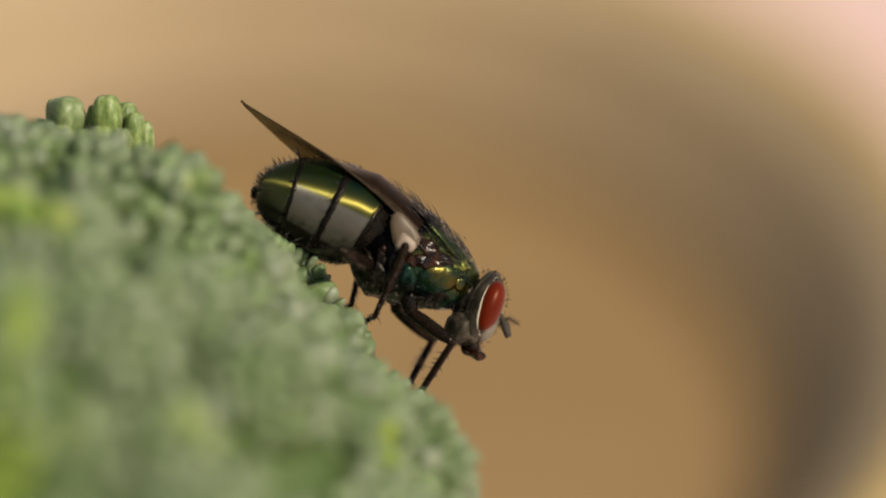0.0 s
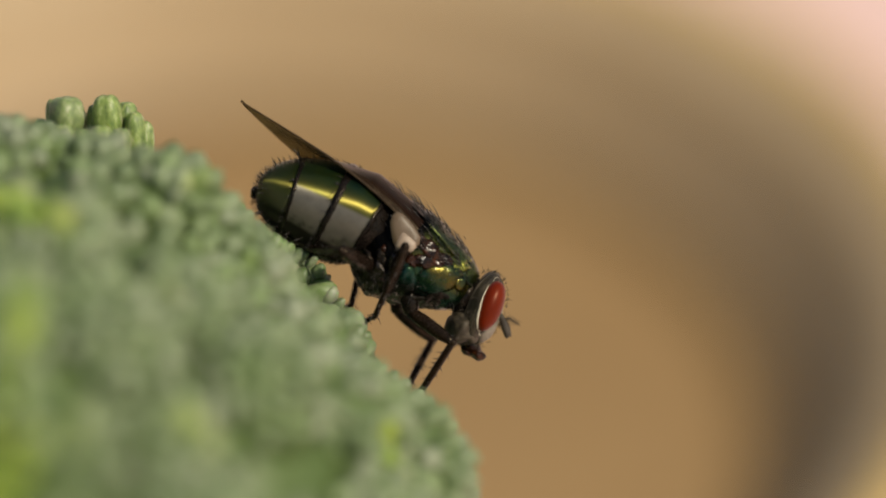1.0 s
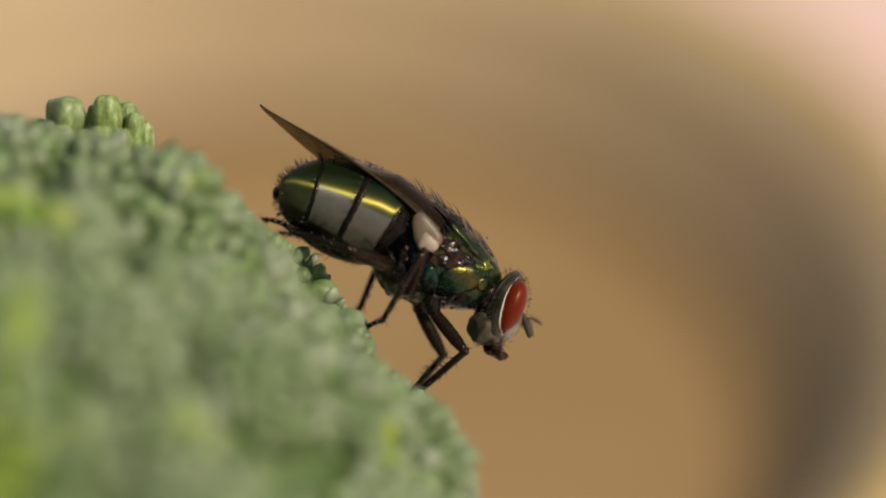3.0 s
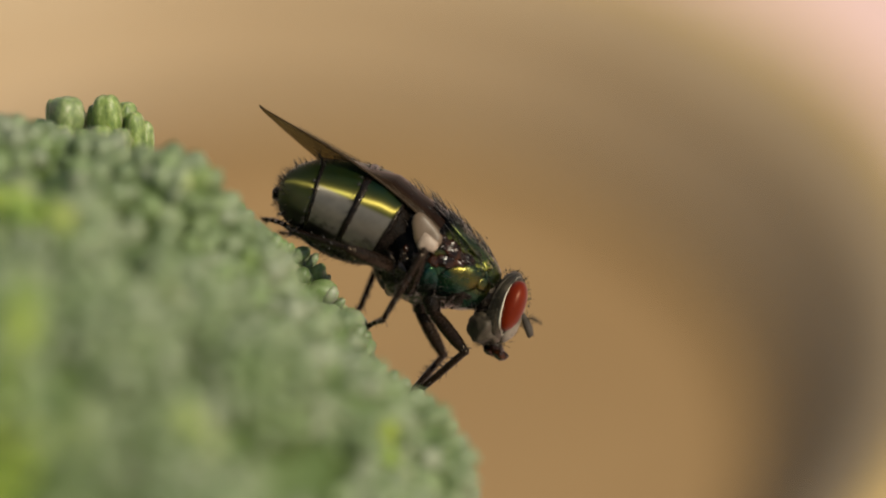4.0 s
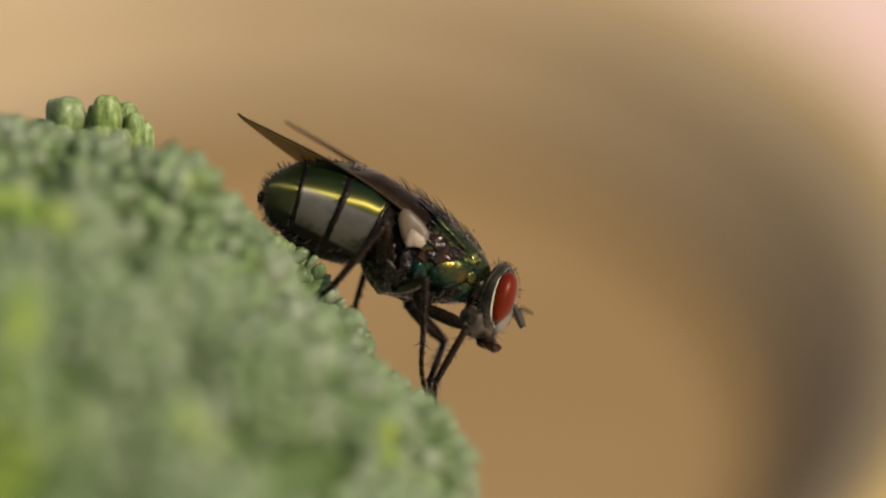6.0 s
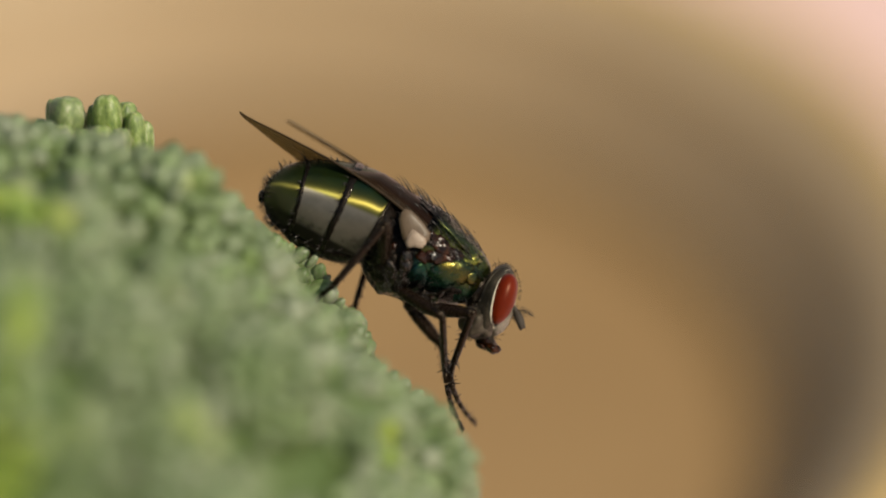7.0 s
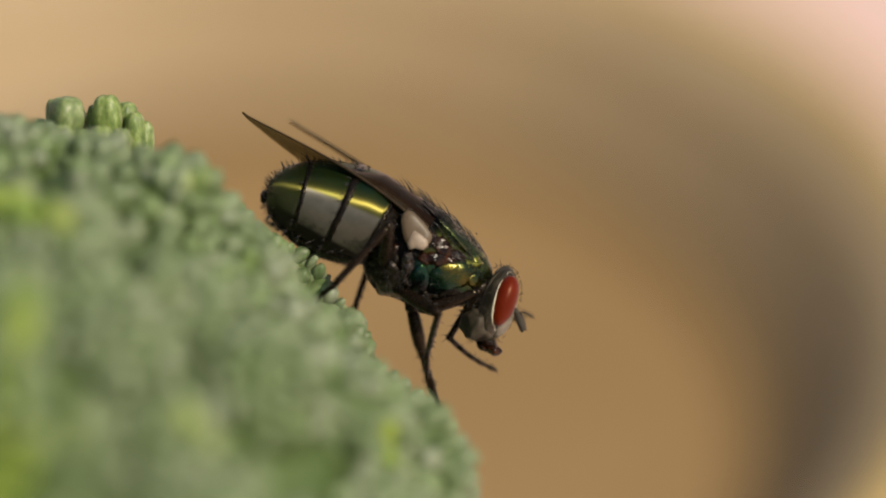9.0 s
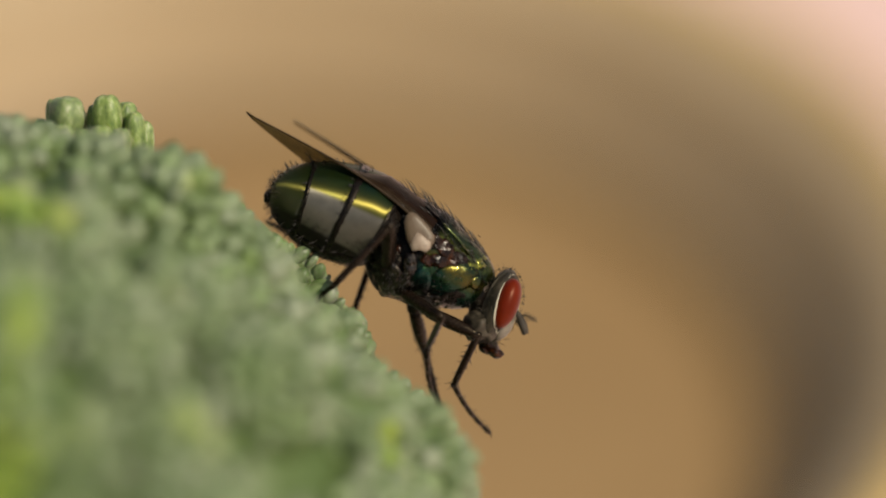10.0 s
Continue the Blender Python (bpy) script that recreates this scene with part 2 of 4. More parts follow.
RUST = surface("rusty_cuticle", [(0.40, (0.003, 0.0017, 0.001)), (0.53, (0.018, 0.0055, 0.002)), (0.68, (0.080, 0.024, 0.007))], 2100, 0.21, 0.0, 0.45, 4e-5, 2.5)
RUST.node_tree.nodes["Principled BSDF"].inputs["Specular IOR Level"].default_value = 0.25
LOBE_THIN = surface("calypter_thin", [(0.3, (0.075, 0.049, 0.029)), (0.7, (0.150, 0.104, 0.063))], 1500, 0.45, 0.0, 0.4, 2e-5)
LOBE = surface("calypter_skin", [(0.3, (0.215, 0.150, 0.102)), (0.7, (0.37, 0.285, 0.215))], 1500, 0.5, 0.0, 0.4, 2e-5)
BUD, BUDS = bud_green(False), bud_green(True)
OPEN = open_green()
FLESH = surface("broccoli_flesh", [(0.3, (0.10, 0.15, 0.05)), (0.7, (0.20, 0.28, 0.10))], 300, 0.55, 0, 0.3, 1e-4)
# inner green flesh, darkened so the gaps between buds look shaded
LOBE_FLESH = surface("shaded_inner_flesh", [(0.3, (0.065, 0.105, 0.030)), (0.7, (0.115, 0.170, 0.055))], 600, 0.6, 0, 0.3, 1e-4)
CLAY = surface("tan_clay", [(0.3, (0.275, 0.165, 0.068)), (0.7, (0.36, 0.225, 0.098))], 60, 0.7, 0.0, 0.3, 2e-4)
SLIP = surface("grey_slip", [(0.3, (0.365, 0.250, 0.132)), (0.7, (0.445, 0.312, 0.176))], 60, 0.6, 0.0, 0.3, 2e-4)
BROWN = surface("brown_ring", [(0.3, (0.150, 0.090, 0.032)), (0.7, (0.200, 0.126, 0.050))], 60, 0.5, 0.0, 0.2, 1e-4)
PALE = surface("pale_clay", [(0.3, (0.40, 0.28, 0.155)), (0.7, (0.50, 0.365, 0.22))], 60, 0.65, 0.0, 0.3, 2e-4)
GLAZE = surface("ochre_rim", [(0.3, (0.48, 0.31, 0.10)), (0.7, (0.60, 0.42, 0.16))], 60, 0.5, 0.0, 0.2, 1e-4)
TABLE = surface("pink_tabletop", [(0.3, (0.80, 0.54, 0.49)), (0.7, (0.87, 0.63, 0.57))], 25, 0.6, 0.0, 0.2, 1e-4)


# ---- building helpers ----
def mesh(name, verts, faces, material, smooth=True):
    me = bpy.data.meshes.new(name)
    me.from_pydata(verts, [], faces)
    me.materials.append(material)
    if smooth:
        me.shade_smooth()
    me.update()
    return me


def put(name, me, parent=None, label=""):
    ob = new(name, me)
    ob.parent = parent
    return tagged(ob, label)


def loft(rings, close=True):
    """Verts and faces of a skin over rings of equal count, with caps."""
    n = len(rings[0])
    verts = [v for r in rings for v in r]
    faces = []
    for i in range(len(rings) - 1):
        for j in range(n):
            a, b = i * n + j, i * n + (j + 1) % n
            faces.append((a, b, b + n, a + n))
    if close:
        faces.append(tuple(range(n))[::-1])
        faces.append(tuple(len(verts) - n + j for j in range(n)))
    return verts, faces


def join(*pieces):
    verts, faces = [], []
    for v, f in pieces:
        k = len(verts)
        verts += list(v)
        faces += [tuple(i + k for i in g) for g in f]
    return verts, faces


def tube(points, radii, n=8):
    """A tapered tube along points."""
    rings = []
    side = None
    for i, p in enumerate(points):
        p = Vector(p)
        a = Vector(points[max(i - 1, 0)])
        b = Vector(points[min(i + 1, len(points) - 1)])
        d = (b - a).normalized()
        if side is None:
            side = d.orthogonal().normalized()
        side = (side - d * side.dot(d)).normalized()
        up = d.cross(side)
        rings.append([p + (side * math.cos(2 * math.pi * j / n) + up * math.sin(2 * math.pi * j / n)) * radii[i] for j in range(n)])
    return loft(rings)


def ball(centre, ax, ay, az, nu=20, nv=14, squash=1.0):
    """An ellipsoid with the half axes ax, ay, az (vectors)."""
    c, ax, ay, az = Vector(centre), Vector(ax), Vector(ay), Vector(az)
    rings = []
    for i in range(1, nv):
        t = math.pi * i / nv
        rings.append([c + az * math.cos(t) + (ax * math.cos(2 * math.pi * j / nu) + ay * math.sin(2 * math.pi * j / nu)) * math.sin(t) ** squash
                      for j in range(nu)])
    return loft(rings)


def hair(root, tip, r, bend=0.15):
    root, tip = Vector(root), Vector(tip)
    mid = (root + tip) / 2 + Vector((0, 0, bend)) * (tip - root).length * 0.5
    return tube([root, mid, tip], [r, r * 0.75, r * 0.12], 4)


def uneven(shape, amount, scale, seed=0.0):
    """The same shape with its surface made a little uneven."""
    verts, faces = shape
    out = []
    for v in verts:
        v = Vector(v)
        out.append(v + noise.noise_vector(v * scale + Vector((seed, 0, 0))) * amount + noise.noise_vector(v * scale * 2.7) * amount * 0.4)
    return out, faces


# ---- table and saucer ----
def ground():
    """One level sheet of pale pink stone that reaches the horizon, finer towards the middle."""
    n = 48
    radii = [0.02 * 1.32 ** i for i in range(26)]
    verts = [(0, 0, 0)] + [(r * math.cos(2 * math.pi * j / n), r * math.sin(2 * math.pi * j / n), 0) for r in radii for j in range(n)]
    faces = [(0, 1 + j, 1 + (j + 1) % n) for j in range(n)]
    for i in range(len(radii) - 1):
        for j in range(n):
            a, b = 1 + i * n + j, 1 + i * n + (j + 1) % n
            faces.append((a, a + n, b + n, b))
    ob = put("ground", mesh("ground", verts, faces, TABLE))
    return tagged(ob, "pale pink smooth stone surface under the saucer", "ground", kind="structure")


def saucer(x, y):
    """A round shallow dish: wide floor, brown ring, steep wall, flared edge and rounded rim. Profiles: radius and
    height in millimetres.
    """
    base = new("saucer")
    base.location = (x, y, 0)
    tagged(base, "round tan clay saucer with an ochre rim", "saucer")
    n = 128
    inner = [(0.01, 1.0), (8.0, 1.0), (14.0, 1.0), (17.8, 1.02), (18.3, 1.05)]
    line = [(18.3, 1.05), (18.8, 1.10), (19.3, 1.20), (19.8, 1.42), (20.1, 1.7)]
    wall = [(20.1, 1.7), (20.7, 2.3), (21.3, 3.1), (21.9, 4.1), (22.5, 5.1), (23.2, 6.0), (23.9, 6.5)]
    flare = [(23.9, 6.5), (24.4, 6.85), (24.9, 7.1), (25.4, 7.3)]
    lip = [(25.4, 7.3), (25.6, 7.5), (26.0, 7.6), (26.6, 7.55), (27.0, 7.3), (27.2, 6.9)]
    outer = [(27.2, 6.9), (26.6, 6.2), (25.3, 5.0), (23.9, 3.2), (22.2, 1.2), (20.6, 0.1), (19.0, 0.0), (0.01, 0.0)]

    def ringed(profile):
        return [[(p * 1e-3 * math.cos(2 * math.pi * j / n), p * 1e-3 * math.sin(2 * math.pi * j / n), q * 1e-3) for j in range(n)] for p, q in profile]
    put("inside", mesh("inside", *loft(ringed(inner), False), CLAY), base)
    put("brown_line", mesh("brown_line", *loft(ringed(line), False), BROWN), base, "brown ring round the floor")
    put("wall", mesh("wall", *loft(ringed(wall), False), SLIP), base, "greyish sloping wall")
    put("flare", mesh("flare", *loft(ringed(flare), False), PALE), base, "pale tan flared edge")
    put("outside", mesh("outside", *loft(ringed(outer), False), CLAY), base)
    put("rim", mesh("rim", *loft(ringed(lip), False), GLAZE), base, "ochre rounded rim")
    return base


ground()
saucer(-0.0072, 0.0481)


# ---- broccoli ----
def bud_shape(n=12, rows=7, seed=0):
    """A closed flower bud: an egg with four sepals that meet in seams at the top."""
    rnd = random.Random(seed)
    verts, faces = [], []
    lean = rnd.uniform(-0.12, 0.12)
    for i in range(rows):
        t = i / (rows - 1)
        z = -0.55 + 1.55 * t
        r = math.sqrt(max(0.0, 1 - ((z - 0.15) / 0.88) ** 2)) * 0.98
        r = max(r, 0.06)
        for j in range(n):
            a = 2 * math.pi * j / n
            groove = 1 - 0.20 * t * abs(math.cos(2 * a)) ** 5
            verts.append((r * groove * math.cos(a) + lean * z, r * groove * math.sin(a), z))
    for i in range(rows - 1):
        for j in range(n):
            a, b = i * n + j, i * n + (j + 1) % n
            faces.append((a, b, b + n, a + n))
    faces.append(tuple(range((rows - 1) * n, rows * n)))
    return np.array(verts), faces


# lobes of the head that show at its edge: grid x, y of the lobe's top, and the way it faces
EDGE = [(-90, 222, 0.0, -1.0, 90), (15, 226, 0.0, -1.0, 80), (95, 256, -0.1, -1.0, 60), (180, 258, 0.1, -1.0, 60), (226, 282, 0.5, -0.85, 50), (285, 285, 0.5, -0.86, 60), (262, 316, 0.3, -0.95, 75),
        (338, 290, 0.35, -0.94, 72), (388, 352, 0.6, -0.8, 60), (428, 384, 0.35, -0.94, 50), (480, 446, 0.5, -0.86, 58), (540, 470, 0.55, -0.83, 42), (564, 507, 0.7, -0.7, 36),
        (590, 541, 0.7, -0.7, 38), (624, 590, 0.9, -0.42, 50), (640, 650, 0.8, -0.6, 90), (708, 690, 0.6, -0.8, 60), (762, 722, 0.5, -0.86, 66), (812, 785, 0.85, -0.5, 62), (824, 852, 1.0, -0.1, 62), (818, 930, 1.0, 0.1, 70)]


# tall open buds that stand up on the top of the head: grid x, y of the top, half width, half length; the lower ones stand nearer to the lens
TALL = [(118, 168, 32, 36), (94, 173, 14, 30), (140, 192, 17, 40), (190, 164, 27, 44), (166, 182, 13, 40), (223, 176, 21, 46), (240, 194, 18, 42), (254, 210, 20, 40),
        (72, 208, 13, 22), (62, 220, 21, 28), (106, 218, 27, 28), (284, 274, 14, 16), (302, 282, 11, 14), (180, 220, 22, 30), (214, 224, 20, 32), (28, 214, 18, 26), (144, 226, 18, 26), (256, 246, 16, 26)]


# single buds along the edge on which the fly stands: grid x, y, half width, depth in millimetres
PERCH = [(422, 374, 18, -1.8), (438, 382, 16, -2.0), (454, 398, 15, -2.6), (472, 414, 15, -2.6), (491, 427, 14, -2.4), (511, 440, 14, -1.8), (534, 448, 16, -0.6), (554, 461, 14, -0.5), (565, 480, 14, -0.8), (574, 497, 13, -0.6), (586, 520, 15, -1.2), (602, 537, 14, -1.5), (622, 556, 15, -1.2),
         (640, 571, 17, -0.9), (647, 594, 15, -1.6), (648, 620, 15, -2.4), (654, 644, 15, -2.8), (674, 656, 15, -3.0), (694, 670, 15, -2.6), (714, 684, 15, -1.8),
         (736, 702, 16, -1.2), (758, 716, 16, -2.4), (780, 732, 15, -3.4), (800, 754, 15, -3.8), (815, 780, 15, -4.0), (826, 810, 15, -4.2), (834, 842, 15, -4.2), (838, 874, 15, -4.2)]
# clefts in the head where no buds stand: grid x, y and half width
CLEFTS = [(540, 838, 66), (636, 716, 26), (85, 325, 38), (105, 735, 34), (578, 692, 26), (90, 850, 40)]


def tall_bud(n=20, rows=13):
    """A blunt upright bud: four long sepals side by side, with a dimple where they meet at the top."""
    verts, faces = [], []
    for i in range(rows):
        z = math.sin(-math.pi / 2 + math.pi * i / (rows - 1))
        r = max(0.03, (1 - abs(z) ** 2.7) ** (1 / 2.7))
        for j in range(n):
            a = 2 * math.pi * j / n
            seam = abs(math.cos(2 * a)) ** 8
            verts.append((r * (1 - 0.13 * seam) * math.cos(a), r * (1 - 0.13 * seam) * math.sin(a), z - (0.12 * (1 - r) + 0.05 * seam if z > 0.3 else 0.0)))
    for i in range(rows - 1):
        for j in range(n):
            a, b = i * n + j, i * n + (j + 1) % n
            faces.append((a, b, b + n, a + n))
    faces.append(tuple(range((rows - 1) * n, rows * n)))
    return verts, faces


def broccoli():
    head_r = 1085 * STEP
    centre = spot(-217, 1309, 0.0)
    base = new("broccoli_floret")
    base.location = (centre.x, centre.y, 0)
    tagged(base, "grey-green broccoli floret standing on its cut stalk", "broccoli")
    local = centre - base.location

    def drawn(p):
        """The head reaches further out on the side of the lens."""
        q = Vector(p)
        d = (q - local).dot(AHEAD)
        return q + AHEAD * d * 0.38 if d < 0 else q

    lobes = [(local, head_r)]
    rnd = random.Random(11)
    for x, y, nx, ny, r in EDGE:
        deep = 0.0 if 535 < x < 600 else -0.0040 if x < 260 else -0.0052 if x > 700 else -0.0036 if x > 535 else -0.0044
        p = spot(x - nx * r, y - ny * r, deep + rnd.uniform(-0.0004, 0.0003)) - base.location
        lobes.append((p, r * STEP))
    golden = math.pi * (3 - math.sqrt(5))
    for i in range(200):
        z = 1 - 1.35 * (i + 0.5) / 200
        a = golden * i
        way = Vector((math.sqrt(1 - z * z) * math.cos(a), math.sqrt(1 - z * z) * math.sin(a), z))
        r = rnd.uniform(110, 165) * STEP
        p = local + way * (head_r - r * rnd.uniform(0.35, 0.7))
        deep = way.dot(AHEAD) * head_r
        if deep > -0.006 and way.dot(RIGHT * 0.6 + UPWARD * 0.8) > 0.2:
            # near the edge the lobes stay low and small
            if deep > -0.0008:
                continue
            r *= 0.6
            p = local + way * (head_r + rnd.uniform(22, 52) * STEP - r)
        gx, gy = 784 + (p + base.location).x / STEP, 441 - (p + base.location - FOCUS).dot(UPWARD) / STEP
        if way.dot(AHEAD) < -0.2 and any(math.hypot((gx - cx) / 1.25, gy - cy) < cr * 0.9 for cx, cy, cr in CLEFTS):
            continue
        lobes.append((p, r))

    centres = np.array([tuple(c) for c, _ in lobes])
    radii = np.array([r for _, r in lobes])
    gap = 28 * STEP
    spots = []
    for k, (c, r) in enumerate(lobes):
        count = int(4 * math.pi * r * r / (gap * gap * 0.92))
        turn = rnd.uniform(0, 6)
        for i in range(count):
            z = 1 - 2 * (i + 0.5) / count
            a = golden * i + turn
            w = math.sqrt(1 - z * z)
            way = Vector((w * math.cos(a), w * math.sin(a), z))
            way = (way + Vector((rnd.gauss(0, 1), rnd.gauss(0, 1), rnd.gauss(0, 1))) * 0.25 * gap / r).normalized()
            p = c + way * r
            if p.z < local.z - 0.45 * head_r:
                continue
            away = np.linalg.norm(centres - np.array(tuple(p)), axis=1) - radii
            away[k] = 1
            if away.min() < (0.0 if k else 3 * gap * 0.3):
                continue
            # clefts between the branches
            d = (drawn(p) + base.location - FOCUS).dot(AHEAD)
            step = STEP * (DIST + d) / DIST
            gx, gy = 784 + (p.x + base.location.x) / step, 441 - (drawn(p) + base.location - FOCUS).dot(UPWARD) / step
            if d < -0.003 and any(math.hypot((gx - cx) / 1.25, gy - cy) < cr for cx, cy, cr in CLEFTS):
                continue
            spots.append((p, way, rnd.uniform(0.7, 1.25)))
    # keep the buds from crowding where lobes meet
    kept, cells = [], {}
    for s in spots:
        key = tuple(int(math.floor(q / gap)) for q in s[0])
        near = [o for i in (-1, 0, 1) for j in (-1, 0, 1) for h in (-1, 0, 1) for o in cells.get((key[0] + i, key[1] + j, key[2] + h), ())]
        if any((o - s[0]).length < gap * 0.8 for o in near):
            continue
        cells.setdefault(key, []).append(s[0])
        kept.append(s)

    shapes = [bud_shape(seed=q) for q in range(4)]

    def bud_pose(p, way, size):
        long = rnd.uniform(1.15, 1.6)
        q = way.to_track_quat("Z", "Y") @ Euler((0, 0, rnd.uniform(0, 6.28))).to_quaternion()
        s = size * 23 * STEP
        return Matrix.LocRotScale(drawn(p) - way * s * 0.3, q, (s, s, s * long))

    edge = RIGHT * 0.63 + UPWARD * 0.77

    def nearness(s):
        rel = s[0] - local
        d = rel.dot(AHEAD)
        return abs(d + 0.0004) * 1.0 + max(0.0, head_r * 0.98 - (rel - AHEAD * d).length) * 1.5 + (1 if rel.dot(edge) < 0.2 * head_r else 0)
    kept.sort(key=nearness)
    single, rest = kept[:252], kept[252:]
    shared = [mesh("bud", [tuple(v) for v in sh[0]], sh[1], BUD) for sh in shapes]
    verts, faces, count = [], [], 0
    for i, (p, way, size) in enumerate(rest):
        v, f = shapes[i % 4]
        m = np.array(bud_pose(p, way, size))
        verts.append(v @ m[:3, :3].T + m[:3, 3])
        faces += [tuple(k + count for k in g) for g in f]
        count += len(v)
    mass = put("bud_mass", mesh("bud_mass", [tuple(v) for v in np.concatenate(verts)], faces, BUDS), base)
    tagged(mass, kind="stuff")

    for k, (c, r) in enumerate(lobes):
        v, fc = ball(c, (r * 0.99, 0, 0), (0, r * 0.99, 0), (0, 0, r * 0.99), 24 if k else 64, 16 if k else 40)
        put("lobe" if k else "flesh", mesh("lobe" if k else "flesh", [drawn(p) for p in v], fc, LOBE_FLESH), base)
    z0 = local.z - head_r * 0.75
    pts = [(0.001, 0, 0), (0.0005, 0, z0 * 0.3), (0, 0, z0 * 0.7), (0, 0, z0 + head_r * 0.2)]
    put("stalk", mesh("stalk", *tube(pts, [0.0085, 0.0080, 0.0088, 0.0125], 28), FLESH), base, "pale green cut stalk")
    for i, (p, way, size) in enumerate(single):
        ob = put("bud", shared[i % 4], base)
        ob.matrix_basis = bud_pose(p, way, size)
    for i, (x, y, wide, deep) in enumerate(PERCH):
        way = (RIGHT * (0.55 + 0.3 * math.sin(2.3 * i)) + UPWARD * 0.65 - AHEAD * (0.3 + 0.25 * math.sin(4.1 * i))).normalized()
        q = way.to_track_quat("Z", "Y") @ Euler((0, 0, 1.7 * i)).to_quaternion()
        ob = put("bud", shared[i % 4], base)
        ob.matrix_basis = Matrix.LocRotScale(spot(x, y, deep * 1e-3) - way * wide * 0.5 * STEP - base.location, q, (wide * 0.94 * STEP, wide * (0.8 + 0.14 * math.sin(3.3 * i)) * STEP, wide * (1.4 + 0.25 * math.sin(5.7 * i)) * STEP))
    upright = mesh("tall_bud", *tall_bud(), OPEN)
    for i, (x, y, wide, high) in enumerate(TALL):
        way = (UPWARD + RIGHT * 0.06 * (i % 3 - 1) - AHEAD * 0.12).normalized()
        q = way.to_track_quat("Z", "Y") @ Euler((0, 0, 0.5 + 1.3 * i)).to_quaternion()
        ob = put("bud", upright, base)
        ob.matrix_basis = Matrix.LocRotScale(spot(x, y + high, -0.0015 + 0.0003 * (i % 3) - (0.0012 if y > 212 and x < 230 else 0.0)) - base.location, q, (wide * STEP, wide * STEP, high * STEP))
    return base


broccoli()


# ---- the fly ----
# Its own grid: x to its head, y down, and d away from the lens, in steps of STEP from (700, 430).
def g(x, y, d=0.0):
    return Vector(((x - 700) * STEP, d * STEP, (430 - y) * STEP))


FLY = new("fly")
tagged(FLY, "metallic green blowfly with red eyes on broccoli buds", "fly")


def hoops(stations, n=28):
    """Rings from stations: x, y of the middle, slope of the axis in degrees, half height, half width, shift in depth."""
    rings = []
    for x, y, slope, h, w, *rest in stations:
        a = radians(slope)
        up = Vector((math.sin(a), 0, math.cos(a)))
        c = g(x, y, rest[0] if rest else 0)
        rings.append([c + up * h * STEP * math.cos(2 * math.pi * j / n) + Vector((0, w * STEP * math.sin(2 * math.pi * j / n), 0)) for j in range(n)])
    return rings


def fitted(stations, parts):
    """More stations between the given ones, by a smooth curve."""
    out = []
    k = len(stations)
    for i in range(k - 1):
        p = [stations[max(i - 1, 0)], stations[i], stations[i + 1], stations[min(i + 2, k - 1)]]
        for s in range(parts):
            t = s / parts
            out.append(tuple(0.5 * (2 * b + (c - a) * t + (2 * a - 5 * b + 4 * c - d) * t * t + (3 * b - a - 3 * c + d) * t ** 3)
                             for a, b, c, d in zip(*p)))
    out.append(tuple(stations[-1]))
    return out


